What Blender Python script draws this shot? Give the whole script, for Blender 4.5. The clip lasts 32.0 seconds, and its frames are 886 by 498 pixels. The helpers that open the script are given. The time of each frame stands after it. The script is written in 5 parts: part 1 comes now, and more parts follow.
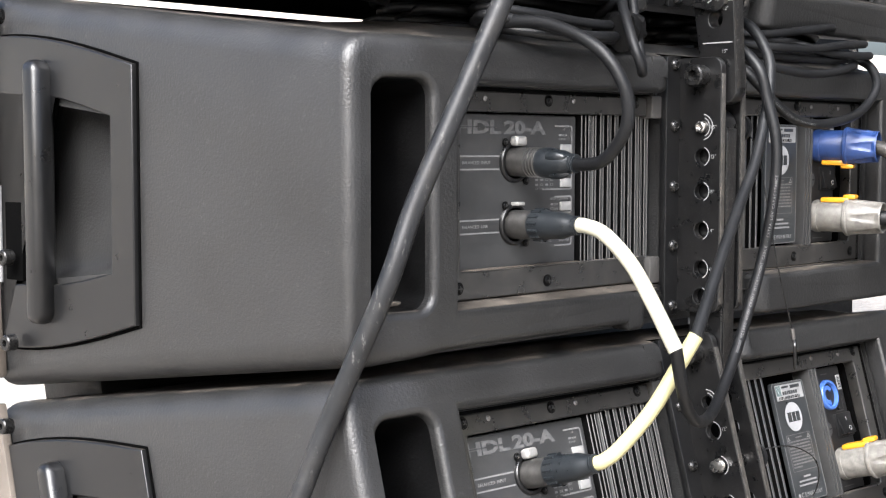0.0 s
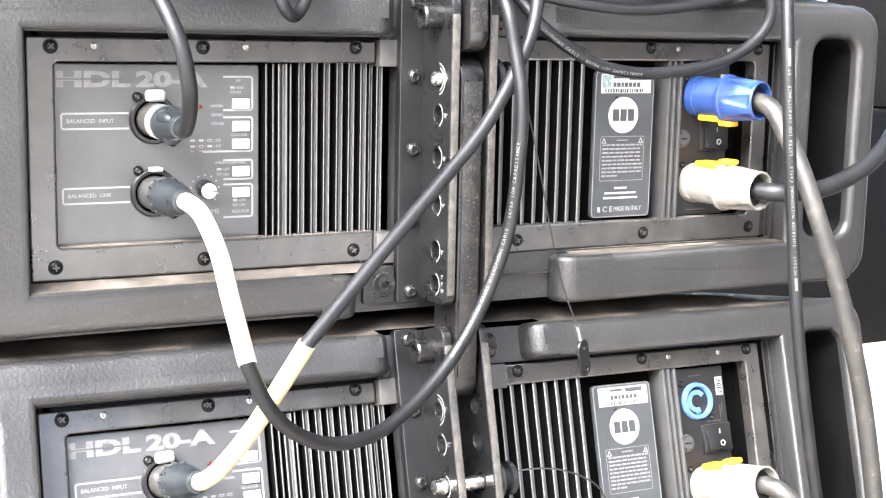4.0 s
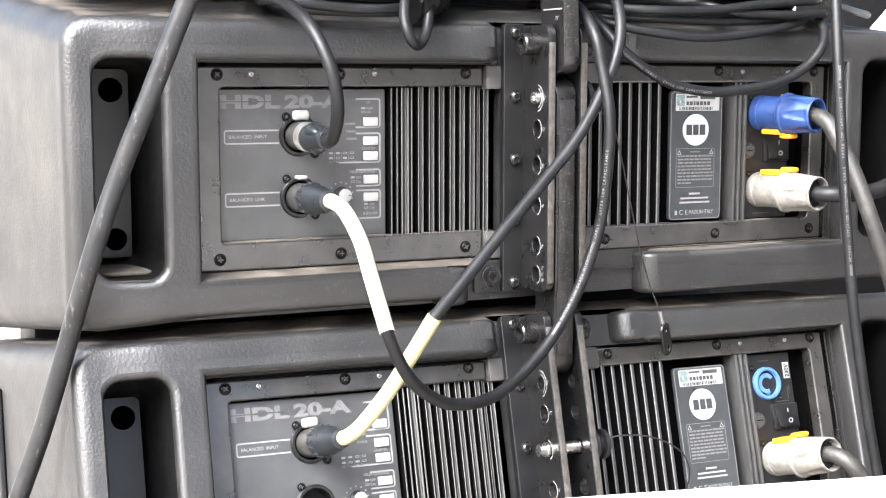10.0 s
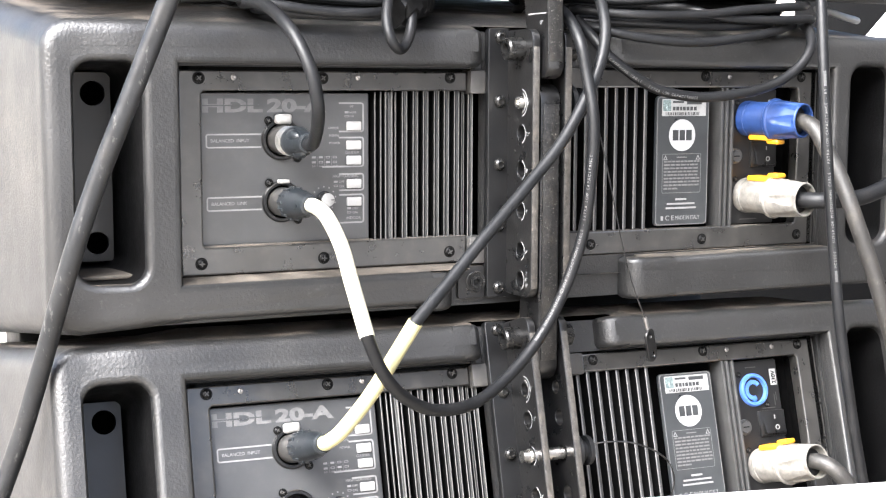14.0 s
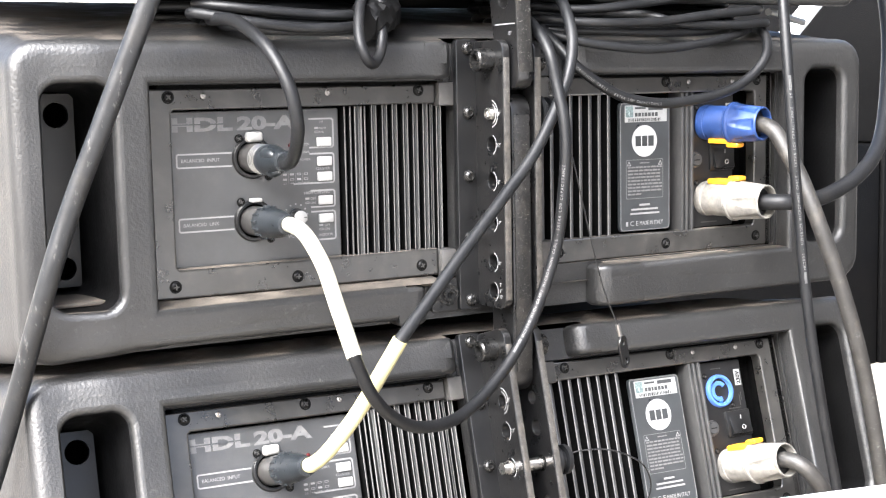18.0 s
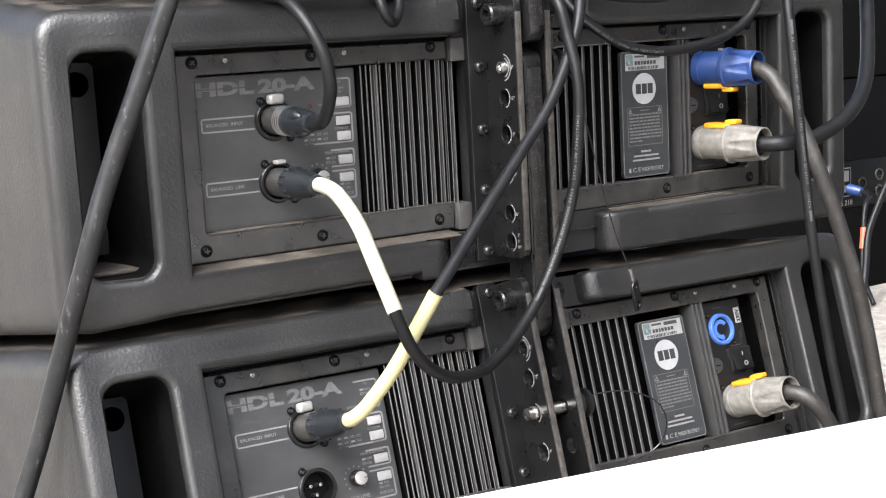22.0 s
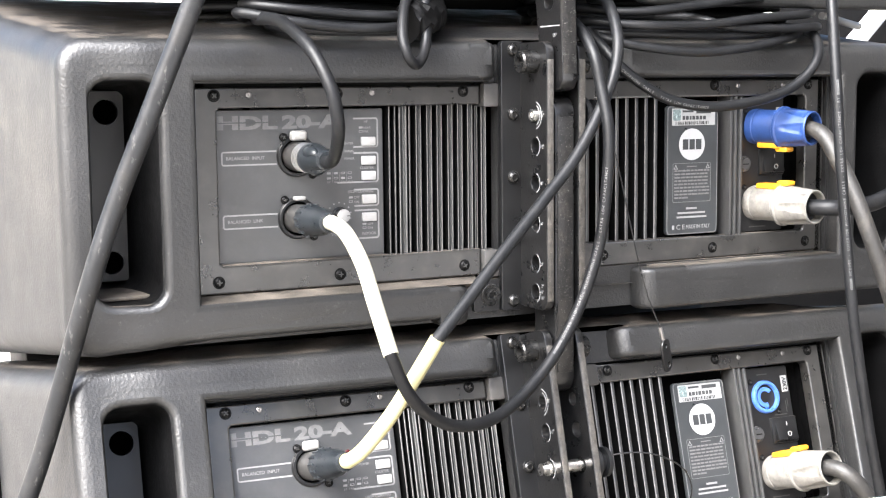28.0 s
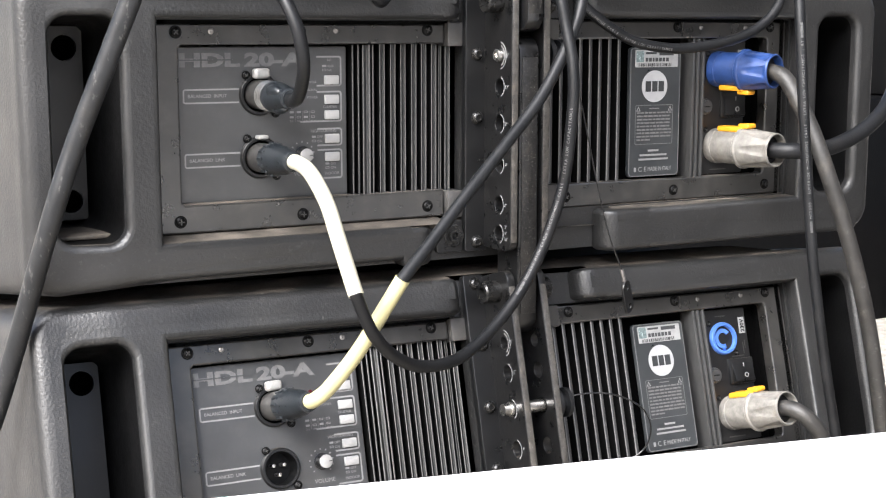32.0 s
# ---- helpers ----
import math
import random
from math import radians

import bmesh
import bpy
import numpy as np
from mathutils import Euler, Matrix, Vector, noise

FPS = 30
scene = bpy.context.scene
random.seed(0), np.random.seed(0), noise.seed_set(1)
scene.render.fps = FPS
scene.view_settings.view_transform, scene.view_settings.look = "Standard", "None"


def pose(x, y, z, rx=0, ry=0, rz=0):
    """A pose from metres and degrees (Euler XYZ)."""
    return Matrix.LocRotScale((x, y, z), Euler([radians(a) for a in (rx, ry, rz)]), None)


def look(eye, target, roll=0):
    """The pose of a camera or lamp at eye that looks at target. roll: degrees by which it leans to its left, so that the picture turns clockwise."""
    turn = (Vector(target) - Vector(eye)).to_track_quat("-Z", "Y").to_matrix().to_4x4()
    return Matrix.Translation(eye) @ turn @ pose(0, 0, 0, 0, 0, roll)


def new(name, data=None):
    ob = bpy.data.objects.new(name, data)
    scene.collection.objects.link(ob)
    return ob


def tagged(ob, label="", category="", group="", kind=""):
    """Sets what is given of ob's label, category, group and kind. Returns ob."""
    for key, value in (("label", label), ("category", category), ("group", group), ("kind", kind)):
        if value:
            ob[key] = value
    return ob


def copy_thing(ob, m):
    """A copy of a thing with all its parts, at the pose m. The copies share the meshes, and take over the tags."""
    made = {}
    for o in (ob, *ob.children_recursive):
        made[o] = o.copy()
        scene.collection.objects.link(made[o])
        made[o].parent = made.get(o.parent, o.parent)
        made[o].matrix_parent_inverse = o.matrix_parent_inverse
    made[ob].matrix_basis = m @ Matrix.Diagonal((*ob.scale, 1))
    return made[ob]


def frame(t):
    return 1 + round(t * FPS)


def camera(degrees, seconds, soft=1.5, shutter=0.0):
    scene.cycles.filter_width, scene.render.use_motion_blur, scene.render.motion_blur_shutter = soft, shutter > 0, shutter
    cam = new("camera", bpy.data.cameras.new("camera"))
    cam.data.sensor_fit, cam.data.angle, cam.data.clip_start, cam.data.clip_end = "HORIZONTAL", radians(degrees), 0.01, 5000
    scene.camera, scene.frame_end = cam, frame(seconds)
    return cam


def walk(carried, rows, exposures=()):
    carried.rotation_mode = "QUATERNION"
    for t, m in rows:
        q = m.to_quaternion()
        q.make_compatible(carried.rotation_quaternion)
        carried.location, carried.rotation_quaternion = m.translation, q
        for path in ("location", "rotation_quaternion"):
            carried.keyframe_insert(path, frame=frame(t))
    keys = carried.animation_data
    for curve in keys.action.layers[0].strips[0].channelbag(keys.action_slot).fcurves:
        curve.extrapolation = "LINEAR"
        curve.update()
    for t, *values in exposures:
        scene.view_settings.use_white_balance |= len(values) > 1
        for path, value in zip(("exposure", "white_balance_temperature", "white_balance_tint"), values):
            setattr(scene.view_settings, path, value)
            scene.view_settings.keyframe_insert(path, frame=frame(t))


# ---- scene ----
cam = camera(35.93, 32.0, soft=1.15)
# seconds, place in metres, turn in degrees
PATH = [
    (0, -0.8148, -0.6035, 0.0820, 85.87, -0.11, -44.15),
    (0.5, -0.8045, -0.6367, 0.0962, 86.83, 0.51, -42.07),
    (1, -0.7437, -0.6831, 0.1077, 86.09, -1.92, -39.07),
    (1.5, -0.6194, -0.7199, 0.1124, 83.99, -2.93, -35.42),
    (2, -0.5318, -0.7155, 0.1218, 83.49, -4.31, -34.31),
    (2.5, -0.4696, -0.7135, 0.1251, 83.66, -3.15, -32.73),
    (3, -0.4267, -0.7198, 0.1341, 81.91, -2.54, -30.50),
    (3.5, -0.3927, -0.7287, 0.1198, 81.04, -1.40, -28.68),
    (4, -0.3685, -0.7434, 0.1272, 80.90, -1.23, -27.52),
    (4.5, -0.3607, -0.7479, 0.1190, 81.39, -0.37, -25.91),
    (6.5, -0.4130, -0.7506, 0.1133, 81.86, 1.83, -28.86),
    (7, -0.4280, -0.7446, 0.1234, 80.96, 1.43, -28.97),
    (7.5, -0.4218, -0.7489, 0.1192, 81.46, 1.80, -28.47),
    (8, -0.4256, -0.7565, 0.1249, 81.81, 0.67, -27.68),
    (8.5, -0.4327, -0.7884, 0.1144, 83.44, 0.92, -26.01),
    (9, -0.4342, -0.8237, 0.1153, 83.50, 0.01, -26.22),
    (9.5, -0.4416, -0.8355, 0.1012, 83.12, 0.00, -24.95),
    (10, -0.4544, -0.8553, 0.1065, 83.24, -0.01, -24.97),
    (10.5, -0.4553, -0.8523, 0.1032, 83.76, 1.15, -26.33),
    (11, -0.4707, -0.8391, 0.1097, 83.39, 1.38, -28.23),
    (11.5, -0.4837, -0.8321, 0.1077, 83.15, 2.30, -28.07),
    (12, -0.4908, -0.8304, 0.1150, 82.49, 1.99, -29.05),
    (12.5, -0.4827, -0.8364, 0.1100, 82.75, 2.12, -28.46),
    (13, -0.4703, -0.8437, 0.1130, 82.67, 0.95, -27.67),
    (13.5, -0.4499, -0.8487, 0.1069, 83.19, 0.66, -26.25),
    (14, -0.4414, -0.8572, 0.1057, 83.47, -0.19, -24.87),
    (14.5, -0.4341, -0.8610, 0.1039, 83.94, -0.22, -24.05),
    (16.5, -0.4850, -0.8363, 0.1139, 83.84, 1.85, -28.14),
    (17, -0.4948, -0.8279, 0.1181, 83.50, 1.84, -29.20),
    (17.5, -0.4886, -0.8273, 0.1171, 83.44, 1.93, -29.19),
    (18, -0.4810, -0.8281, 0.1164, 83.32, 1.11, -29.14),
    (18.5, -0.4708, -0.8384, 0.1111, 83.64, 1.13, -28.32),
    (19, -0.4643, -0.8417, 0.1116, 83.98, 0.34, -27.36),
    (19.5, -0.4663, -0.8422, 0.1104, 84.16, 0.41, -26.76),
    (20, -0.4788, -0.8356, 0.1141, 83.99, 0.62, -27.69),
    (20.5, -0.4945, -0.8284, 0.1117, 83.15, 1.85, -28.89),
    (21, -0.5183, -0.8210, 0.1196, 81.86, 2.29, -31.18),
    (21.5, -0.5275, -0.8214, 0.1180, 81.01, 3.06, -32.57),
    (22, -0.5469, -0.8076, 0.1219, 81.19, 3.07, -32.73),
    (22.5, -0.5373, -0.8094, 0.1217, 81.35, 3.05, -32.06),
    (23, -0.5254, -0.8107, 0.1249, 81.47, 1.86, -31.23),
    (23.5, -0.5038, -0.8213, 0.1251, 83.02, 1.28, -29.81),
    (24, -0.4832, -0.8254, 0.1182, 84.01, 0.35, -28.72),
    (24.5, -0.4687, -0.8330, 0.1136, 83.85, 0.14, -27.41),
    (25, -0.4731, -0.8377, 0.1155, 83.77, -0.06, -27.25),
    (25.5, -0.4782, -0.8333, 0.1127, 83.98, 0.76, -27.19),
    (27.5, -0.4834, -0.8330, 0.1130, 83.64, 1.49, -27.29),
    (28, -0.4661, -0.8415, 0.1152, 83.46, 0.57, -26.09),
    (28.5, -0.4406, -0.8463, 0.1101, 83.29, -0.24, -25.07),
    (29, -0.4248, -0.8561, 0.1090, 83.11, -0.94, -24.35),
    (29.5, -0.4179, -0.8634, 0.1005, 83.75, -0.63, -23.67),
    (30, -0.4246, -0.8649, 0.1038, 83.90, -0.44, -23.75),
    (30.5, -0.4370, -0.8545, 0.1042, 84.10, 0.31, -25.35),
    (31, -0.4551, -0.8469, 0.1108, 83.41, 0.40, -26.85),
    (31.5, -0.4651, -0.8362, 0.1064, 81.70, 0.52, -27.48),
    (32, -0.4740, -0.8341, 0.1136, 81.04, -0.03, -28.21),
]
EXPOSURE = [(0.0, 2.15, 5950, 10), (1.0, 2.27, 5950, 10), (2.0, 3.13, 6000, 10), (4.0, 3.87, 6000, 10), (8.0, 3.85, 6000, 10), (9.0, 3.45, 6000, 10), (10.0, 3.15, 6000, 10), (11.0, 3.2, 6000, 10), (12.0, 2.85, 6000, 10), (13.0, 2.75, 6000, 10), (14.0, 3.12, 6000, 10), (20.0, 3.23, 6000, 10), (21.0, 3.05, 6000, 10), (21.6, 2.15, 6000, 10), (22.5, 2.07, 6000, 10), (23.2, 2.45, 6000, 10), (24.0, 3.25, 6000, 10), (28.0, 3.05, 6000, 10), (29.0, 3.0, 6000, 10), (31.0, 3.25, 6000, 10), (31.5, 2.85, 6000, 10), (32.0, 2.3, 6000, 10)]
walk(cam, [(t, pose(*p)) for t, *p in PATH], EXPOSURE)

# ---- light: a bright, thinly clouded sky and a soft sun behind the camera ----
world = bpy.data.worlds.new("world")
scene.world = world
world.use_nodes = True
wt = world.node_tree
sky = wt.nodes.new("ShaderNodeTexSky")
sky.sky_type, sky.sun_disc = "NISHITA", False
sky.sun_elevation, sky.sun_rotation = radians(44), radians(240)
sky.air_density, sky.dust_density, sky.ozone_density = 1.0, 8.0, 1.0
wt.nodes["Background"].inputs["Strength"].default_value = 0.09
wt.links.new(sky.outputs[0], wt.nodes["Background"].inputs["Color"])
sun = new("sun", bpy.data.lights.new("sun", "SUN"))
sun.data.energy, sun.data.angle, sun.data.color = 2.5, radians(45), (1.0, 0.995, 0.985)
sun.matrix_world = look((-2.35, -1.35, 2.6), (0, 0, 0))


# ---- materials ----
def material(name, colour, rough=0.5, metal=0.0, grain=0.0, grain_size=0.001, blotch=0.0, blotch_size=0.03, dust=0.0, spec=0.5, settle=0.0, scuff=0.0, scuff_size=0.002, scuff_stretch=(1, 1, 1)):
    """A node material: base colour varied by large blotches and fine grain, bump by grain, dust as pale specks and smears, settle as dust lying on what faces up, scuff as small pale nicks."""
    m = bpy.data.materials.new(name)
    m.use_nodes = True
    n, l = m.node_tree.nodes, m.node_tree.links
    b = n["Principled BSDF"]
    b.inputs["Roughness"].default_value = rough
    b.inputs["Metallic"].default_value = metal
    b.inputs["Specular IOR Level"].default_value = spec
    c = (*colour, 1.0)
    b.inputs["Base Color"].default_value = c
    if not (grain or blotch or dust or settle or scuff):
        return m
    tc = n.new("ShaderNodeTexCoord")
    out = None
    if blotch:
        t = n.new("ShaderNodeTexNoise")
        t.inputs["Scale"].default_value, t.inputs["Detail"].default_value, t.inputs["Roughness"].default_value = 1 / blotch_size, 6, 0.65
        l.new(tc.outputs["Object"], t.inputs["Vector"])
        r = n.new("ShaderNodeMapRange")
        r.inputs["From Min"].default_value, r.inputs["From Max"].default_value = 0.3, 0.7
        r.inputs["To Min"].default_value, r.inputs["To Max"].default_value = 1 - blotch, 1 + blotch
        l.new(t.outputs["Fac"], r.inputs["Value"])
        x = n.new("ShaderNodeVectorMath")
        x.operation = "SCALE"
        x.inputs[0].default_value = colour
        l.new(r.outputs[0], x.inputs["Scale"])
        out = x.outputs[0]
        l.new(out, b.inputs["Base Color"])
        rr = n.new("ShaderNodeMapRange")
        rr.inputs["From Min"].default_value, rr.inputs["From Max"].default_value = 0.3, 0.7
        rr.inputs["To Min"].default_value, rr.inputs["To Max"].default_value = max(0.02, rough * 0.82), min(1.0, rough * 1.18)
        l.new(t.outputs["Fac"], rr.inputs["Value"])
        l.new(rr.outputs[0], b.inputs["Roughness"])
    if dust:
        t = n.new("ShaderNodeTexNoise")
        t.inputs["Scale"].default_value, t.inputs["Detail"].default_value, t.inputs["Roughness"].default_value = 55, 9, 0.75
        l.new(tc.outputs["Object"], t.inputs["Vector"])
        r = n.new("ShaderNodeMapRange")
        r.inputs["From Min"].default_value, r.inputs["From Max"].default_value = 0.52, 0.78
        r.inputs["To Min"].default_value, r.inputs["To Max"].default_value = 0.0, dust
        l.new(t.outputs["Fac"], r.inputs["Value"])
        mix = n.new("ShaderNodeMix")
        mix.data_type = "RGBA"
        l.new(r.outputs[0], mix.inputs["Factor"])
        mix.inputs[6].default_value = c
        if out:
            l.new(out, mix.inputs[6])
        mix.inputs[7].default_value = (0.22, 0.19, 0.15, 1)
        out = mix.outputs[2]
        l.new(out, b.inputs["Base Color"])

    def cover(fac, paint):
        mix = n.new("ShaderNodeMix")
        mix.data_type = "RGBA"
        l.new(fac, mix.inputs["Factor"])
        mix.inputs[6].default_value = c
        if out:
            l.new(out, mix.inputs[6])
        mix.inputs[7].default_value = (*paint, 1)
        l.new(mix.outputs[2], b.inputs["Base Color"])
        return mix.outputs[2]

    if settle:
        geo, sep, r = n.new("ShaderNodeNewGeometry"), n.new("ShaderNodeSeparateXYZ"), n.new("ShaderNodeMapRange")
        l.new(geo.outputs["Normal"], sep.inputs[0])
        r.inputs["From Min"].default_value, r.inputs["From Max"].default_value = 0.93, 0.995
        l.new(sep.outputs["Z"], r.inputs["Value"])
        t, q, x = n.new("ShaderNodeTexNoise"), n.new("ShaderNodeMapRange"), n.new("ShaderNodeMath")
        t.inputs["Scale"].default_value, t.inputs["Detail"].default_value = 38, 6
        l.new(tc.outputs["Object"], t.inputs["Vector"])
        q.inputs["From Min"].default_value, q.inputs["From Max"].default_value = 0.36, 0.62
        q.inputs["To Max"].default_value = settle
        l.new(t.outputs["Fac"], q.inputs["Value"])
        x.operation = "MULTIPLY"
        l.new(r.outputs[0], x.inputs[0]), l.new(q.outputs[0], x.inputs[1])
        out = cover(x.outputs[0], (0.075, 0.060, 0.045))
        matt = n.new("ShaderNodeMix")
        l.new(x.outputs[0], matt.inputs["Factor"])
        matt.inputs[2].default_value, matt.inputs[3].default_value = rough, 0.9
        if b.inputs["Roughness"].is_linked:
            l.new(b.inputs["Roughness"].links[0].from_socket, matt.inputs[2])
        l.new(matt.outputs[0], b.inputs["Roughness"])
    if scuff:
        t, q, sc = n.new("ShaderNodeTexNoise"), n.new("ShaderNodeMapRange"), n.new("ShaderNodeMapping")
        sc.inputs["Scale"].default_value = scuff_stretch
        l.new(tc.outputs["Object"], sc.inputs["Vector"])
        t.inputs["Scale"].default_value, t.inputs["Detail"].default_value, t.inputs["Roughness"].default_value = 1 / scuff_size, 4, 0.7
        l.new(sc.outputs[0], t.inputs["Vector"])
        q.inputs["From Min"].default_value, q.inputs["From Max"].default_value = 0.60, 0.70
        q.inputs["To Max"].default_value = scuff
        l.new(t.outputs["Fac"], q.inputs["Value"])
        out = cover(q.outputs[0], (0.40, 0.385, 0.36))
    if grain:
        t = n.new("ShaderNodeTexNoise")
        t.inputs["Scale"].default_value, t.inputs["Detail"].default_value = 1 / grain_size, 3
        l.new(tc.outputs["Object"], t.inputs["Vector"])
        u = n.new("ShaderNodeBump")
        u.inputs["Strength"].default_value, u.inputs["Distance"].default_value = grain, grain_size * 0.45
        l.new(t.outputs["Fac"], u.inputs["Height"])
        l.new(u.outputs[0], b.inputs["Normal"])
    return m


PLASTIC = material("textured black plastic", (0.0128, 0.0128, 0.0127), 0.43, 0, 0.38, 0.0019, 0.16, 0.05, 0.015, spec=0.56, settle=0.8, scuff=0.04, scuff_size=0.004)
SMOOTH = material("satin black plastic", (0.0045, 0.0046, 0.0049), 0.32, 0, 0.15, 0.0008, 0.2, 0.02, 0.02, settle=0.45)
# Shade painted in for interiors and gaps; also serves black tape and ink.
INSIDE = material("near-black ink, tape and shaded interior", (0.0012, 0.0012, 0.0013), 0.5, 0, 0.2, 0.002, 0.2, 0.02, spec=0.2)
FRAME = material("matt black painted metal", (0.0175, 0.0168, 0.0158), 0.30, 0, 0.1, 0.0006, 0.34, 0.018, 0.12, spec=0.98, settle=0.9)
PANEL = material("dark grey printed panel", (0.0285, 0.0292, 0.0300), 0.34, 0, 0.06, 0.0005, 0.18, 0.03, 0.05, spec=0.8)
STEEL = material("worn black steel", (0.0045, 0.0045, 0.0047), 0.30, 0.0, 0.2, 0.0012, 0.35, 0.012, 0.03, settle=0.5, scuff=0.07, scuff_size=0.0016)
EDGE = material("scraped steel edge", (0.0120, 0.0116, 0.0112), 0.40, 0.3, 0.6, 0.0009, 0.6, 0.003, 0.16, scuff=0.38, scuff_size=0.0014)
# Fins: shade painted into the flanks, caught light into the paler fronts.
FIN = material("black anodised fin flank, shade painted in", (0.0026, 0.0026, 0.0026), 0.6, 0.0, 0.1, 0.0006, 0.25, 0.01, 0.005, spec=0.08)
FIN_EDGE = material("fin edge with painted sheen", (0.105, 0.105, 0.103), 0.34, 0.5, 0.1, 0.0006, 0.12, 0.012, 0.01)
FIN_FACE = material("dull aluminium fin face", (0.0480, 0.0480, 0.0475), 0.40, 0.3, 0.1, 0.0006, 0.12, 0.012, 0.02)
SLOT = material("bare screw recess", (0.055, 0.054, 0.052), 0.35, 0.3, 0, 0.001, 0.3, 0.002)
BOLT = material("burnished steel bolt", (0.012, 0.0118, 0.0115), 0.28, 0.4, 0.2, 0.001, 0.4, 0.004, 0.04)
SPACER = material("grey painted block", (0.043, 0.0415, 0.0395), 0.40, 0, 0.1, 0.0008, 0.25, 0.01, 0.12)
SHELL = material("gunmetal plug shell", (0.085, 0.082, 0.078), 0.36, 0.7, 0.1, 0.0008, 0.25, 0.006)
SLATE = material("slate rubber cable", (0.0075, 0.0080, 0.0088), 0.45, 0, 0.2, 0.0015, 0.15, 0.02, 0.03, spec=0.28)
MAINS = material("black mains panel", (0.0052, 0.0052, 0.0055), 0.38, 0, 0.06, 0.0005, 0.2, 0.02, 0.02)
LATCH = material("pale metal latch", (0.32, 0.315, 0.30), 0.42, 0.4, 0, 0.001, 0.12, 0.003)
DUSTY = material("dust-caked rubber cable", (0.0165, 0.0155, 0.0140), 0.55, 0, 0.3, 0.0015, 0.3, 0.012, 0.18, scuff=0.10, scuff_size=0.006)
STRIP = material("brown-grey painted steel", (0.105, 0.090, 0.075), 0.45, 0.1, 0.1, 0.001, 0.2, 0.02, 0.1)
WEB_EDGE = material("rubbed steel edge", (0.046, 0.043, 0.039), 0.42, 0.2, 0.4, 0.001, 0.5, 0.004, 0.35, scuff=0.3, scuff_size=0.0014)
# Nearly no colour: the shade of deep recesses is painted in.
SHADE_BLACK = material("black for shaded recesses", (0.0008, 0.0008, 0.0008), 0.9, 0, 0.2, 0.002, 0.3, 0.02, spec=0.03)
TEAL = material("teal hologram foil", (0.19, 0.24, 0.24), 0.25, 0.4, 0, 0.001, 0.6, 0.002)
NICKEL = material("nickel", (0.62, 0.60, 0.57), 0.28, 1.0, 0.1, 0.001, 0.15, 0.006)
DULL = material("dull grey metal", (0.26, 0.25, 0.24), 0.38, 0.9, 0.1, 0.0008, 0.25, 0.006)
SCREW = material("black screw", (0.0025, 0.0025, 0.0025), 0.42, 0.0, 0, 0.001, 0.3, 0.002, spec=0.15)
PRINT = material("pale grey print", (0.165, 0.165, 0.165), 0.5, 0, 0, 0.001, 0.12, 0.004)
PRINT_DIM = material("worn grey print", (0.098, 0.098, 0.098), 0.5, 0, 0, 0.001, 0.2, 0.004)
WHITE = material("white plastic", (0.25, 0.248, 0.242), 0.4, 0, 0, 0.001, 0.08, 0.004)
STICKER = material("white sticker", (0.22, 0.222, 0.220), 0.35, 0, 0, 0.001, 0.14, 0.004)
DISC = material("pale label disc", (0.27, 0.273, 0.277), 0.4, 0, 0, 0.001, 0.06, 0.006)
LABEL = material("charcoal label", (0.0235, 0.0258, 0.0275), 0.33, 0, 0.05, 0.0006, 0.15, 0.02, 0.04)
BLUE = material("blue plastic", (0.014, 0.036, 0.125), 0.42, 0, 0.15, 0.001, 0.25, 0.006, 0.05)
SOCKET_BLUE = material("bright blue plastic", (0.050, 0.115, 0.35), 0.35, 0, 0, 0.001, 0.1, 0.006)
DEEP_BLUE = material("deep blue plastic", (0.014, 0.058, 0.25), 0.4, 0, 0, 0.001, 0.15, 0.006)
DIRTY = material("scuffed white plastic", (0.128, 0.122, 0.110), 0.40, 0, 0.2, 0.001, 0.38, 0.006, 0.55)
AMBER = material("amber latch", (0.56, 0.26, 0.012), 0.35, 0, 0, 0.001, 0.08, 0.004)
RUBBER = material("black rubber cable", (0.0050, 0.0053, 0.0060), 0.48, 0, 0.2, 0.0015, 0.2, 0.02, 0.03, spec=0.28)
GREY_RUBBER = material("dusty grey rubber cable", (0.0092, 0.0099, 0.0110), 0.42, 0, 0.15, 0.0015, 0.3, 0.012, 0.08, spec=0.4, scuff=0.16, scuff_size=0.004, scuff_stretch=(1, 1, 0.4))
BOOT = material("dark grey rubber boot", (0.0105, 0.0125, 0.0145), 0.32, 0, 0.15, 0.001, 0.2, 0.006, 0.03)
CREAM = material("cream heat-shrink", (0.34, 0.328, 0.257), 0.42, 0, 0.2, 0.0015, 0.06, 0.012, 0.06)
YELLOW = material("pale yellow heat-shrink", (0.36, 0.330, 0.174), 0.42, 0, 0.2, 0.0015, 0.08, 0.010, 0.08)
DUST = material("dusty ledge", (0.058, 0.049, 0.039), 0.75, 0, 0.6, 0.0012, 0.75, 0.020)
RED = material("red lens", (0.05, 0.003, 0.003), 0.25)
RED_TAPE = material("red tape", (0.75, 0.10, 0.05), 0.5, 0, 0, 0.001, 0.1, 0.01)
SUB = material("black textured paint", (0.0018, 0.0018, 0.0019), 0.6, 0, 0.5, 0.003, 0.2, 0.1, 0.015, spec=0.07)
TABLE = material("white laminate", (0.80, 0.80, 0.79), 0.45, 0, 0.03, 0.002, 0.02, 0.2)
WALL = material("pale rendered wall", (0.72, 0.68, 0.60), 0.8, 0, 0.4, 0.02, 0.06, 1.0)
# For the added wall out of view on the right.
SHADE_WALL = material("dark added wall", (0.022, 0.021, 0.020), 0.8, 0, 0.3, 0.02, 0.2, 0.5)
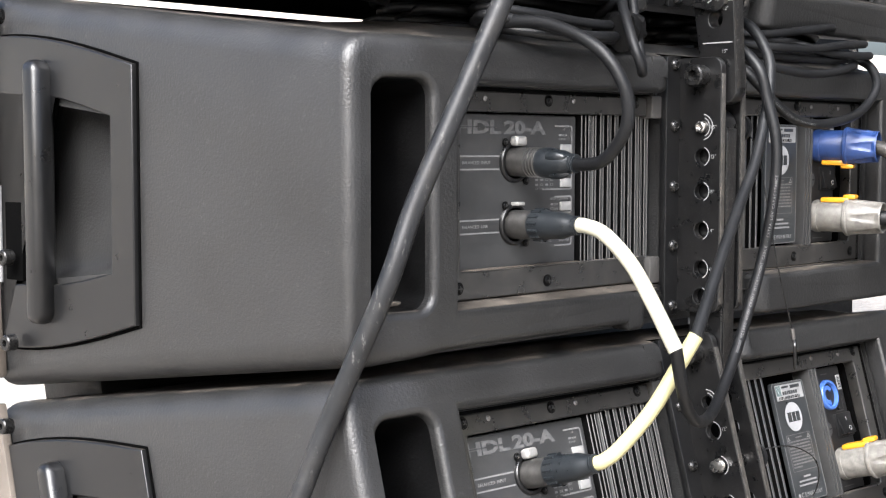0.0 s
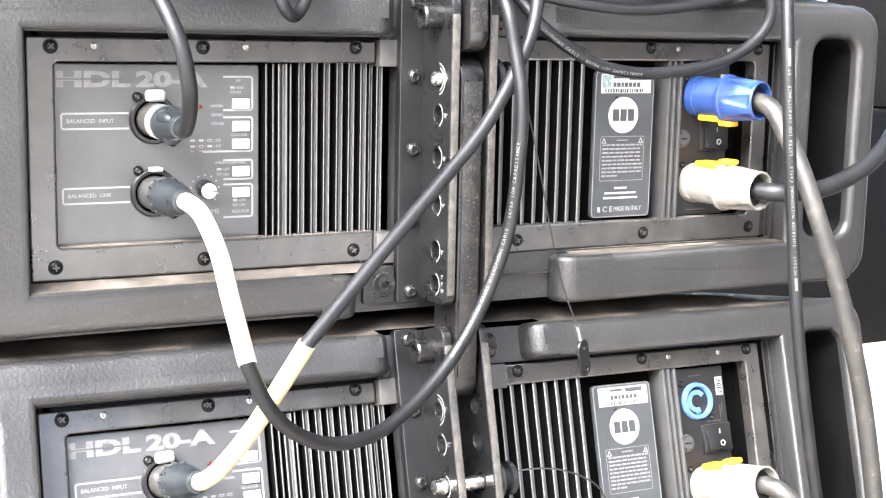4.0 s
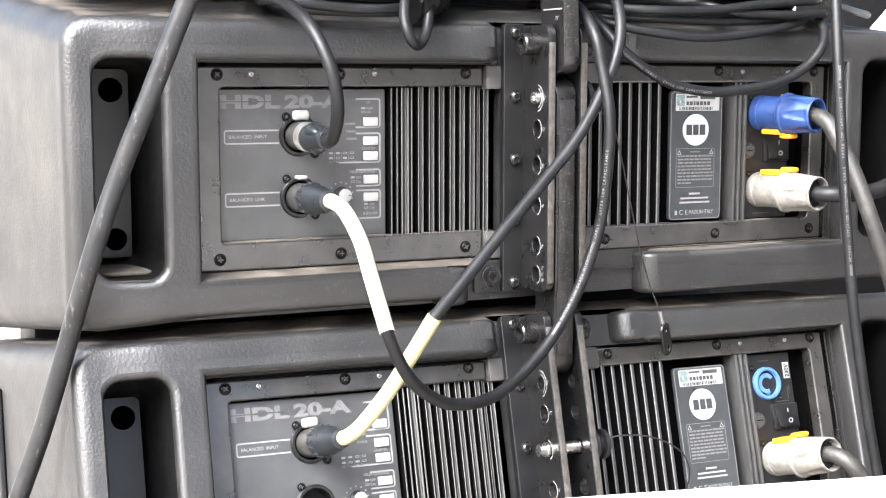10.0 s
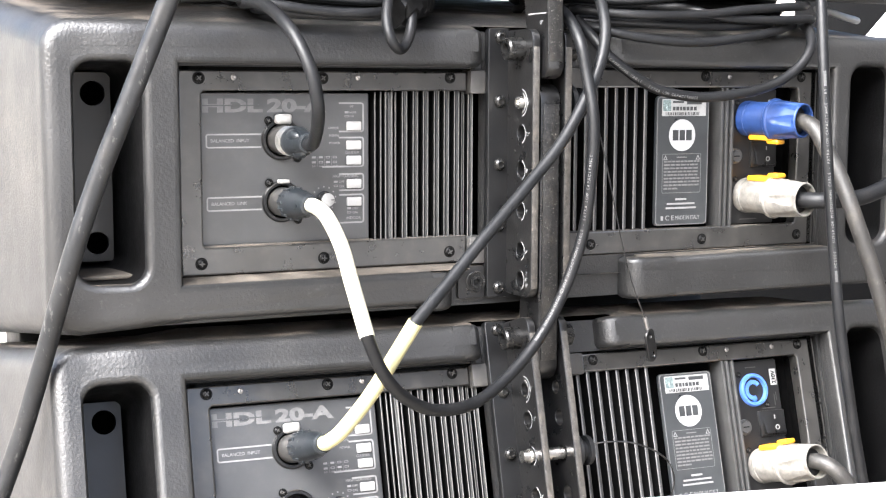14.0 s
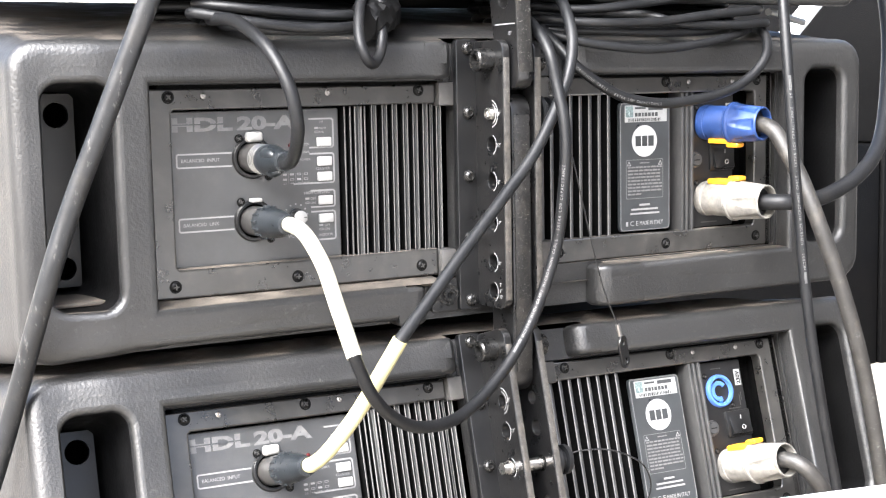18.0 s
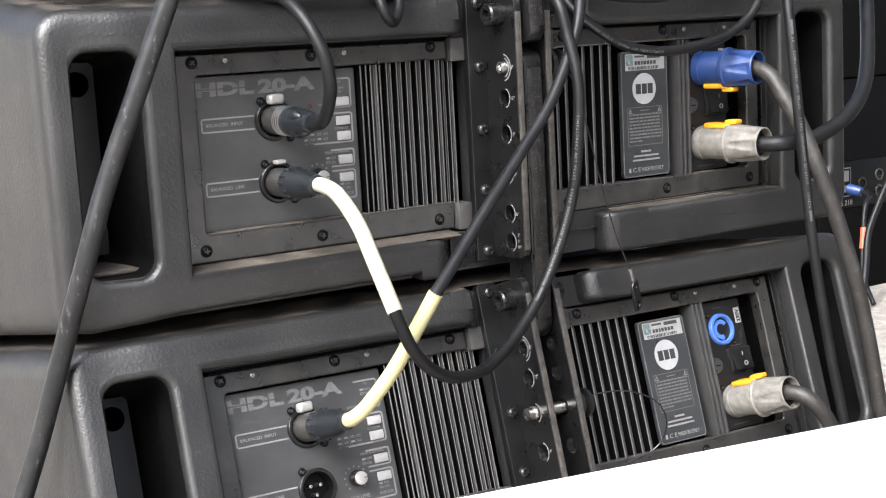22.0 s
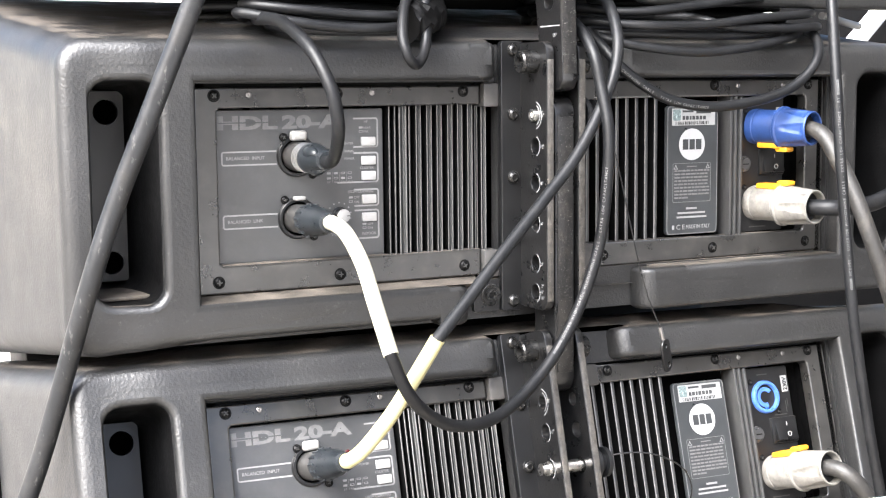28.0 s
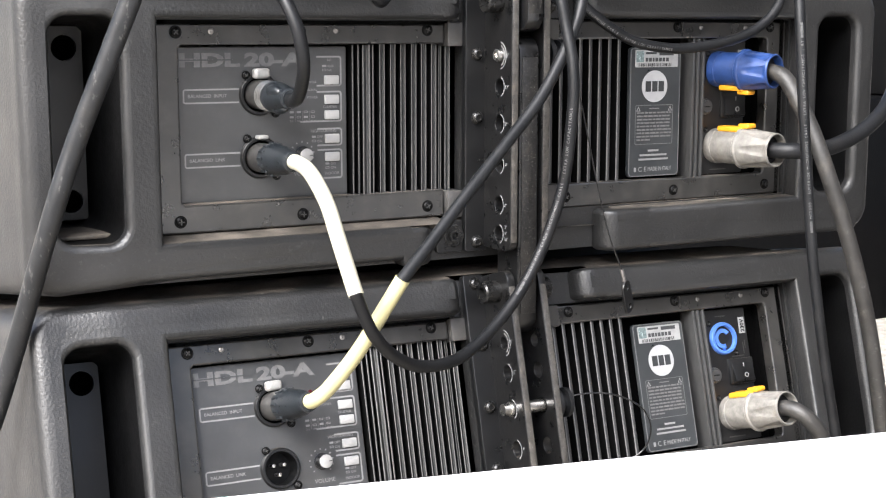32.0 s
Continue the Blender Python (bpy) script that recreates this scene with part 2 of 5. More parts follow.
RINGS = material("bright plug ring", (0.27, 0.265, 0.25), 0.35, 1.0, 0, 0.001, 0.1, 0.004)
GROUND = material("pale gravelly asphalt", (0.28, 0.255, 0.22), 0.85, 0, 0.9, 0.02, 0.35, 0.03, 0.4)


# ---- mesh helpers ----
def part(name, bm, mat, parent=None, label="", smooth=True):
    """Links a bmesh as one mesh object under a thing or a part."""
    me = bm if isinstance(bm, bpy.types.Mesh) else bpy.data.meshes.new(name)
    if me is not bm:
        bmesh.ops.recalc_face_normals(bm, faces=bm.faces)
        bm.to_mesh(me)
        bm.free()
    if smooth:
        me.polygons.foreach_set("use_smooth", [True] * len(me.polygons))
        me.set_sharp_from_angle(angle=radians(38))
    if len(me.materials):
        me.materials.clear()
    for m in mat if isinstance(mat, tuple) else (mat,):
        me.materials.append(m)
    ob = new(name, me)
    ob.parent = parent
    if label:
        ob["label"] = label
    return ob


def thing(name, label, category, group="", kind=""):
    return tagged(new(name), label, category, group, kind)


def block(bm, x0, x1, y0, y1, z0, z1, bevel=0.0, seg=2):
    m = Matrix.LocRotScale(((x0 + x1) / 2, (y0 + y1) / 2, (z0 + z1) / 2), None, (x1 - x0, y1 - y0, z1 - z0))
    made = bmesh.ops.create_cube(bm, size=1, matrix=m)["verts"]
    if bevel:
        edges = list({e for v in made for e in v.link_edges})
        bmesh.ops.bevel(bm, geom=edges, offset=bevel, segments=seg, profile=0.5, affect="EDGES")
    return bm


def lathe(bm, origin, axis, profile, seg=24):
    """A turned body: profile holds (distance along the axis, radius)."""
    axis = Vector(axis).normalized()
    side = axis.orthogonal().normalized()
    other = axis.cross(side)
    rings = []
    for d, r in profile:
        c = Vector(origin) + axis * d
        if r < 1e-5:
            rings.append([bm.verts.new(c)])
        else:
            rings.append([bm.verts.new(c + (side * math.cos(a) + other * math.sin(a)) * r) for a in (2 * math.pi * k / seg for k in range(seg))])
    for a, b in zip(rings, rings[1:]):
        for k in range(seg):
            q = [a[k % len(a)], a[(k + 1) % len(a)], b[(k + 1) % len(b)], b[k % len(b)]]
            q = list(dict.fromkeys(q))
            if len(q) > 2:
                bm.faces.new(q)
    return bm


def smooth_path(points, steps=8):
    """Points along a Catmull-Rom curve through the given ones."""
    p = [Vector(q) for q in points]
    p = [2 * p[0] - p[1], *p, 2 * p[-1] - p[-2]]
    out = []
    for a, b, c, d in zip(p, p[1:], p[2:], p[3:]):
        for k in range(steps):
            t = k / steps
            out.append(0.5 * (2 * b + (c - a) * t + (2 * a - 5 * b + 4 * c - d) * t * t + (3 * b - a - 3 * c + d) * t ** 3))
    return out + [p[-2]]


def tube(bm, points, r, seg=14, steps=8):
    p = smooth_path(points, steps)
    side, rings = None, []
    for k, c in enumerate(p):
        way = (p[min(k + 1, len(p) - 1)] - p[max(k - 1, 0)]).normalized()
        side = way.orthogonal().normalized() if side is None else (side - way * side.dot(way)).normalized()
        other = way.cross(side)
        rings.append([bm.verts.new(c + (side * math.cos(a) + other * math.sin(a)) * r) for a in (2 * math.pi * j / seg for j in range(seg))])
    for a, b in zip(rings, rings[1:]):
        for j in range(seg):
            bm.faces.new((a[j], a[(j + 1) % seg], b[(j + 1) % seg], b[j]))
    bm.faces.new(rings[0]), bm.faces.new(rings[-1])
    return bm


def rounded(x0, x1, z0, z1, r, seg=6):
    """A rounded rectangle as a loop of points."""
    out = []
    for cx, cz, a0 in ((x1 - r, z1 - r, 0), (x0 + r, z1 - r, 90), (x0 + r, z0 + r, 180), (x1 - r, z0 + r, 270)):
        for k in range(seg + 1):
            a = radians(a0 + 90 * k / seg)
            out.append((cx + r * math.cos(a), cz + r * math.sin(a)))
    return out


def circle(x, z, r, seg=20):
    return [(x + r * math.cos(2 * math.pi * k / seg), z + r * math.sin(2 * math.pi * k / seg)) for k in range(seg)]


def flat_mesh(kind, m, thick, bevel=0.0, seg=2, loops=(), text="", size=1.0, heavy=0.0, align="LEFT"):
    """A mesh made by filling outlines with holes, or a line of lettering, thickened and bevelled; its plane is turned by m."""
    cu = bpy.data.curves.new("outline", "FONT" if kind == "text" else "CURVE")
    cu.dimensions = "2D" if kind != "text" else cu.dimensions
    cu.fill_mode, cu.extrude, cu.bevel_depth, cu.bevel_resolution = "BOTH", thick / 2, bevel, seg
    if kind == "text":
        cu.body, cu.size, cu.align_x, cu.offset, cu.resolution_u = text, size, align, heavy, 3
    for loop in loops:
        s = cu.splines.new("POLY")
        s.points.add(len(loop) - 1)
        for q, (a, b) in zip(s.points, loop):
            q.co = (a, b, 0, 1)
        s.use_cyclic_u = True
    if kind != "text" and bevel:
        cu.offset = -bevel
    ob = bpy.data.objects.new("outline", cu)
    scene.collection.objects.link(ob)
    me = bpy.data.meshes.new_from_object(ob.evaluated_get(bpy.context.evaluated_depsgraph_get()))
    bpy.data.objects.remove(ob)
    bpy.data.curves.remove(cu)
    me.transform(m)
    return me


def rear(y):
    """Turns a plane's (x, y) into the rear face's (x, z), facing the camera side, at the depth y."""
    return Matrix.Translation((0, y, 0)) @ Matrix.Rotation(radians(90), 4, "X")


def side_on(x):
    """Turns a plane's (x, y) into (depth, height) on a plate that faces -x."""
    return Matrix(((0, 0, -1, x), (1, 0, 0, 0), (0, 1, 0, 0), (0, 0, 0, 1)))


def plate(name, loops, y0, y1, mat, parent, bevel=0.0, seg=2, label=""):
    """A plate between the depths y0 (near) and y1 with the given outline and holes."""
    t = y1 - y0 - 2 * bevel
    return part(name, flat_mesh("curve", rear((y0 + y1) / 2), max(t, 0.0), bevel, seg, loops), mat, parent, label)


def words(text, x, z, height, y, parent, mat=None, width=0.0, align="LEFT", heavy=0.0, name="lettering", m=None):
    """Raised print on a rear-facing surface: capital height in metres, fitted to a width if one is given."""
    me = flat_mesh("text", Matrix.Identity(4), 0.00012, text=text, size=1.0, heavy=heavy)
    xs = [v.co.x for v in me.vertices]
    lo, hi = min(xs), max(xs)
    s = height / 0.69
    sx = width / (hi - lo) if width else s
    shift = {"LEFT": -lo, "CENTER": -(lo + hi) / 2, "RIGHT": -hi}[align]
    me.transform(Matrix.Diagonal((sx, s, 1, 1)) @ Matrix.Translation((shift, 0, 0)))
    me.transform(m if m else Matrix.Translation((x, 0, z)) @ rear(y))
    return part(name, me, mat or PRINT, parent, "", False)


def bar(x0, x1, z0, z1, y, parent, mat=None, name="printed_bar"):
    return part(name, block(bmesh.new(), x0, x1, y - 0.0002, y, z0, z1), mat or PRINT, parent, "", False)


# ---- the loudspeaker cabinet, with its rear face in the plane y = 0 ----
def screw_mesh():
    bm = lathe(bmesh.new(), (0, 0.1, 0), (0, -1, 0), [(0, 1.12), (0.14, 1.12), (0.14, 0.86), (0.30, 0.84), (0.5, 0.62), (0.56, 0.3), (0.3, 0.28), (0.3, 0.0)], 16)
    for a in (20, 110):
        m = Matrix.Rotation(radians(a), 4, "Y")
        before = len(bm.verts)
        block(bm, -0.50, 0.50, -0.57, -0.50, -0.09, 0.09)
        bm.verts.ensure_lookup_table()
        for v in bm.verts[before:]:
            v.co = m @ v.co
            for f in v.link_faces:
                f.material_index = 1
    return bm


def screw(parent, x, z, y=0.0, r=0.0037):
    ob = shared("screw", screw_mesh, (SCREW, SLOT), parent, (x, y, z), (r, r, r))
    ob.rotation_euler = (0, (x * 91 + z * 57) % 1.5, 0)
    return ob


def shared(key, make, mat, parent, loc, scale=(1, 1, 1), name="", label=""):
    """An object on a mesh that is made once and shared."""
    if key not in MESH:
        ob = part(name or key, make(), mat, parent, label)
        MESH[key] = ob.data
    else:
        ob = new(name or key, MESH[key])
        ob.parent = parent
        if label:
            ob["label"] = label
    ob.location, ob.scale = loc, scale
    return ob


MESH = {}
X0, X1 = -0.3135, 0.3625          # the rear face's sides
ZB, ZT = -0.0455, 0.1505         # its bottom and top
DEEP = 0.345                    # where the plastic shell ends in front


def rise(y):
    """How far the top of the shell swells behind its rear edge."""
    t, u = (min(max(q, 0.0), 1.0) for q in ((y + 0.009) / 0.026, (y - 0.05) / 0.09))
    return 0.0074 * t * t * (3 - 2 * t) * (1 - u * u * (3 - 2 * u))


def hull():
    """The plastic shell: rounded sections from the rear to the front, growing in width and height; cut away where the splay plates sit."""
    bm = bmesh.new()
    rings = []
    # depth, draw-in of the sides, draw-in of top and bottom, corner radius
    sections = ((-0.0182, 0.0170, 0.0170, 0.009), (-0.0182, 0.0100, 0.0105, 0.0125), (-0.0177, 0.0068, 0.0072, 0.0145), (-0.0163, 0.0042, 0.0044, 0.0165), (-0.0138, 0.0021, 0.0022, 0.0180), (-0.0105, 0.0008, 0.0008, 0.0190),
                (-0.0060, 0.0002, 0.0, 0.0197), (0.0010, 0.0, 0.0, 0.020), *[(y, 0.0, 0.0, 0.020) for y in (0.008, 0.016, 0.024, 0.032, 0.048, 0.08, 0.11, 0.14, 0.22, 0.30, DEEP)])
    for y, side, inset, r in sections:
        grow = max(y, 0)
        loop = rounded(X0 - 0.115 * grow + side, X1 + 0.115 * grow - side, ZB - 0.142 * grow + inset, ZT + 0.130 * grow - inset, r, 5)
        top, low = loop[5][1], loop[12][1]
        high = top + rise(y)
        loop[6:6] = [(0.30, top), (0.25, high), (0.088, high), (-0.026, high), (-0.22, high), (-0.27, top)]
        loop[24:24] = [(-0.052, low), (0.110, low)]
        rings.append([bm.verts.new((a, y, b)) for a, b in loop])
    for n, (a, b) in enumerate(zip(rings, rings[1:])):
        for k in range(len(a)):
            if n < 6 and k in (8, 24):
                continue
            bm.faces.new((a[k], a[(k + 1) % len(a)], b[(k + 1) % len(a)], b[k]))
    bm.faces.new(rings[-1])
    return bm


def swept(bm):
    """Bends the left end of the rear face back towards the flank."""
    for x in (-0.2535, -0.2635, -0.2735, -0.2835, -0.2935, -0.3035):
        bmesh.ops.bisect_plane(bm, geom=[*bm.verts, *bm.edges, *bm.faces], plane_co=(x, 0, 0), plane_no=(1, 0, 0))
    for v in bm.verts:
        t = min(1.0, max(0.0, (-0.2535 - v.co.x) / 0.050))
        v.co.y += 0.0088 * t * t * (3 - 2 * t) * min(1.0, max(0.0, (0.022 - v.co.y) / 0.040))
    return bm


def sweep(ob):
    bm = bmesh.new()
    bm.from_mesh(ob.data)
    swept(bm).to_mesh(ob.data)
    bm.free()
    ob.data.set_sharp_from_angle(angle=radians(38))


def fin_mesh(groove=True):
    """A heat sink fin, one unit wide, with a shallow groove down its front edge, which is painted pale for the light it
    catches.
    """
    bm = bmesh.new()
    outline = [(-0.5, 0.044), (-0.5, 0.0004), (-0.44, 0.0), (-0.21, 0.0), (-0.18, 0.0008), (0.18, 0.0008), (0.21, 0.0), (0.44, 0.0), (0.5, 0.0004), (0.5, 0.044)]
    if not groove:
        outline = [(-0.5, 0.044), (-0.5, 0.0005), (-0.27, 0.0), (0.27, 0.0), (0.5, 0.0005), (0.5, 0.044)]
    rows = [[bm.verts.new((x, y, z)) for x, y in outline] for z in (-0.0515, 0.0515)]
    for k in range(len(outline) - 1):
        f = bm.faces.new((rows[0][k], rows[0][k + 1], rows[1][k + 1], rows[1][k]))
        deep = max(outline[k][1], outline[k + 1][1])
        # Flanks take the shaded black, fronts the lighter tones.
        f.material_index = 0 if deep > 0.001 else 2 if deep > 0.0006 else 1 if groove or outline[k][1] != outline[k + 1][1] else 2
    bm.faces.new(rows[0]), bm.faces.new(rows[1])
    return bm


def thin_fin_mesh():
    return fin_mesh(False)


LEAN = Matrix.Rotation(math.atan(0.115), 4, "Z")


def open_flank(bm):
    """Cuts the handle's opening through the left flank of the shell."""
    def on_flank(x, y, z):
        return LEAN @ Vector((x, y, z)) + Vector((-0.3135, 0, 0))
    corners = [(0.2015, 0.0), (0.3345, -0.0155), (0.3345, 0.1215), (0.2015, 0.104)]
    centre = on_flank(0, 0.268, 0.052)
    cuts = []
    for k in range(4):
        a, b = (on_flank(0, *corners[j % 4]) for j in (k, k + 1))
        no = (b - a).cross(LEAN @ Vector((1, 0, 0))).normalized()
        if (centre - a).dot(no) > 0:
            no = -no
        cuts.append((a, no))
    bm.normal_update()
    for a, no in cuts:
        fs = [f for f in bm.faces if abs(f.normal.x) > 0.8 and f.calc_center_median().x < -0.2]
        bmesh.ops.bisect_plane(bm, geom=[*fs, *{e for f in fs for e in f.edges}, *{v for f in fs for v in f.verts}], plane_co=a, plane_no=no)
        bm.normal_update()
    gone = [f for f in bm.faces if abs(f.normal.x) > 0.8 and f.calc_center_median().x < -0.2 and all((f.calc_center_median() - a).dot(no) < 0 for a, no in cuts)]
    bmesh.ops.delete(bm, geom=gone, context="FACES")
    return bm


def rolled_end(x0, x1, z0, z1):
    """The end of a frame at x0, rolled round an upright axis, with small rounded upper and lower edges."""
    w, r = (1 if x1 > x0 else -1), 0.0145
    loop = [(x1, -0.0015), (x1, -0.0181)]
    loop += [(x0 + w * (r - r * math.sin(radians(10 * k))), -0.0181 + r - r * math.cos(radians(10 * k))) for k in range(10)]
    loop += [(x0, -0.0015)]
    return flat_mesh("curve", Matrix.Translation((0, 0, (z0 + z1) / 2)), z1 - z0 - 0.009, 0.0045, 4, [loop])


def slot_lining(outline):
    """The smooth wall of a slot, drawing in a little towards its floor."""
    bm, rings = bmesh.new(), []
    cx, cz = (sum(q[k] for q in outline) / len(outline) for k in (0, 1))
    for y, pull in ((-0.010, 0.0), (0.006, 0.0006), (0.026, 0.0016), (0.046, 0.0034), (0.062, 0.0052)):
        rings.append([bm.verts.new((a - math.copysign(pull, a - cx), y, b - math.copysign(pull, b - cz))) for a, b in outline])
    for a, b in zip(rings, rings[1:]):
        for k in range(len(a)):
            bm.faces.new((a[k], a[(k + 1) % len(a)], b[(k + 1) % len(a)], b[k]))
    return bm


def cabinet():
    box = thing("line_array_loudspeaker", "black textured-plastic line-array loudspeaker with recessed amplifier panels", "loudspeaker", "stack of loudspeakers")
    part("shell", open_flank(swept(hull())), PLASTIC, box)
    slot_l, slot_r = rounded(-0.2945, -0.2535, -0.0135, 0.1240, 0.0115, 8), rounded(0.3000, 0.3400, -0.0120, 0.1270, 0.012, 8)
    amp_l, amp_r = rounded(-0.2310, -0.012, -0.0152, 0.1222, 0.002, 2), rounded(0.050, 0.2815, -0.0125, 0.1245, 0.002, 2)
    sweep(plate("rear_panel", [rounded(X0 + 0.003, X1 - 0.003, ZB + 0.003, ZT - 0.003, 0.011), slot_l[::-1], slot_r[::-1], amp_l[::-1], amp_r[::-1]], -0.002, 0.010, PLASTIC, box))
    # raised moulded frames round the two amplifier bays
    left = [(-0.033, 0.1227), (-0.033, 0.135), (-0.0345, 0.1415), (-0.038, 0.1435), *rounded(X0 + 0.012, 0.0, ZB + 0.007, ZT - 0.007, 0.008)[7:21],
            (-0.064, ZB + 0.007), (-0.058, -0.0365), (-0.056, -0.033), (-0.056, -0.0177), (-0.060, -0.0152), (-0.2310, -0.0152), (-0.2310, 0.1227)]
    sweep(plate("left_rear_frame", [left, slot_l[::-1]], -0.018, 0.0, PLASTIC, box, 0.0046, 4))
    right = [(0.283, -0.0135), (0.122, -0.0145), (0.118, -0.017), (0.116, -0.022), (0.116, -0.038), (0.120, ZB + 0.0004), *rounded(0.2, X1 - 0.012, ZB + 0.0004, ZT - 0.007, 0.008)[21:28], *rounded(0.2, X1 - 0.012, ZB + 0.007, ZT - 0.007, 0.008)[0:7],
             (0.104, ZT - 0.007), (0.098, 0.1415), (0.096, 0.135), (0.096, 0.128), (0.100, 0.125), (0.283, 0.125)]
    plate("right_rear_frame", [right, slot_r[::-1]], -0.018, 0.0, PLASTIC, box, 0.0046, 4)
    # softly rounded inner ends of those frames
    for x0, x1, z0, z1 in ((0.0980, 0.140, ZB + 0.0004, -0.0140), (0.0780, 0.105, 0.1254, ZT - 0.0020), (-0.0400, -0.066, ZB + 0.0020, -0.0165), (-0.0180, -0.043, 0.1231, ZT - 0.0020)):
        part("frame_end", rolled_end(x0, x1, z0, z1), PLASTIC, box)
    # dusty sloping ledges under the amplifier bays
    for x0, x1, z, drop, out, n in ((-0.2305, -0.030, -0.0126, 0.0028, 0.0150, "left"), (0.112, 0.281, -0.0125, 0.0030, 0.0165, "right")):
        bm = bmesh.new()
        v = [bm.verts.new(q) for q in ((x0, 0.004, z), (x1, 0.004, z), (x1, -out, z - drop), (x0, -out, z - drop), (x0, 0.004, z - 0.009), (x1, 0.004, z - 0.009))]
        for f in ((0, 1, 2, 3), (3, 2, 5, 4), (0, 3, 4), (1, 5, 2), (0, 4, 5, 1)):
            bm.faces.new([v[k] for k in f])
        part("ledge", bm, DUST, box, "dust-covered sloping ledge")
    # inside the slots: near-black lining and walls, shade painted into the colour
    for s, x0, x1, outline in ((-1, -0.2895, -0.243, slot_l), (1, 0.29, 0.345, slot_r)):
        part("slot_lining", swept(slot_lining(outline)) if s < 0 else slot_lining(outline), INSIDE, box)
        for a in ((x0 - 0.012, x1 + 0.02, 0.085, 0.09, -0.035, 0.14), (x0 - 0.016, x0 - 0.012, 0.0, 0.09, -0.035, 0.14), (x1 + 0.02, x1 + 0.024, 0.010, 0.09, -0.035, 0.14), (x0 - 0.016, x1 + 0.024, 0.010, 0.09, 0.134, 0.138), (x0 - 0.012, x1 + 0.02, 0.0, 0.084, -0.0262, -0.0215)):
            part("slot_wall", block(bmesh.new(), *a), SHADE_BLACK, box)
        if s < 0:
            part("slot_dust", block(bmesh.new(), -0.2915, -0.2565, 0.006, 0.048, -0.0125, -0.0098, 0.001), DUST, box, "brown dust lying in the slot")
            plate("inner_bracket", [rounded(-0.2845, -0.2600, -0.0060, 0.118, 0.001, 1), circle(-0.2715, 0.1045, 0.0082)[::-1], circle(-0.2705, 0.0060, 0.0076)[::-1]], 0.054, 0.058, MAINS, box, 0.0, 1, "grey bracket with two round holes")
    # amplifier frames
    tab_l = [(-0.2280, -0.0122), (-0.0258, -0.0122), (-0.0258, 0.0064), (-0.2115, 0.0056), (-0.2135, 0.0076), (-0.2135, 0.1044), (-0.2115, 0.1064), (-0.0258, 0.1068), (-0.0258, 0.1198), (-0.2280, 0.1195)]
    plate("amplifier_frame", [tab_l], 0.0, 0.0105, FRAME, box, 0.0012, 2)
    tab_r = [(0.0665, -0.0122), (0.2800, -0.0122), (0.2800, 0.1228), (0.0665, 0.1228), (0.0665, 0.1095), (0.2590, 0.1105), (0.2612, 0.1097), (0.2620, 0.1075), (0.2620, 0.0070), (0.2612, 0.0048), (0.2590, 0.0040), (0.0665, 0.0050)]
    plate("amplifier_frame", [tab_r], 0.0, 0.0105, FRAME, box, 0.0012, 2)
    for x, z in ((-0.215, 0.1145), (-0.1316, 0.1150), (-0.0388, 0.1160), (-0.215, -0.0045), (-0.1316, -0.0045), (-0.0388, -0.0045),
                 (0.0760, 0.1180), (0.1737, 0.1187), (0.264, 0.1187), (0.0755, -0.0045), (0.1737, -0.0045), (0.264, -0.0045)):
        screw(box, x, z)
    for x, z in ((-0.192, 0.1150), (-0.1065, 0.1155), (0.196, 0.1184), (0.239, 0.1184)):
        shared("rivet", lambda: lathe(bmesh.new(), (0, 0.0003, 0), (0, -1, 0), [(0, 0.0021), (0.0007, 0.0019), (0.0012, 0.0010), (0.0008, 0.0)], 12), DULL, box, (x, 0, z))
    for x0, x1 in ((-0.0248, -0.0130), (0.0515, 0.0655)):
        part("spacer_block", block(bmesh.new(), x0, x1, -0.004, 0.012, 0.1050 if x0 < 0 else 0.1080, 0.1212 if x0 < 0 else 0.1238, 0.0012), SPACER, box)
        part("spacer_block", block(bmesh.new(), x0, x1, -0.004, 0.012, -0.0135, 0.0055, 0.0012), SPACER, box)
    # Near-black strips stand in for the shadow line round the amplifier frames.
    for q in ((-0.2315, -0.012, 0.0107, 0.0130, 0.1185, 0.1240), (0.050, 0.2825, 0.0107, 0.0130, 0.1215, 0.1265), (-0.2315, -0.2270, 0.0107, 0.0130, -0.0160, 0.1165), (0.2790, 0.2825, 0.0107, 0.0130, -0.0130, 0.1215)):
        part("bay_gap_shade", block(bmesh.new(), *q), INSIDE, box)
    # heat sinks
    for x0, x1, places in ((-0.0958, -0.0135, [-0.0711, -0.0630, -0.0553, -0.0471, -0.0395, -0.0317]), (0.052, 0.1315, [0.0555 + 0.0085 * k for k in range(9)])):
        # Backing painted near black for the shade between the fins.
        part("heat_sink_base", block(bmesh.new(), x0 - 0.001, x1 + 0.001, 0.046, 0.050, -0.012, 0.12), SHADE_BLACK, box)
        for x in places:
            if x0 < 0:
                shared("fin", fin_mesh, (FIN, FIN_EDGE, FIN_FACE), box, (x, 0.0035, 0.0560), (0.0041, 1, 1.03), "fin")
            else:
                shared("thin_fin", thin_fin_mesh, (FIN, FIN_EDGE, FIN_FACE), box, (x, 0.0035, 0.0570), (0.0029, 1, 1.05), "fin")
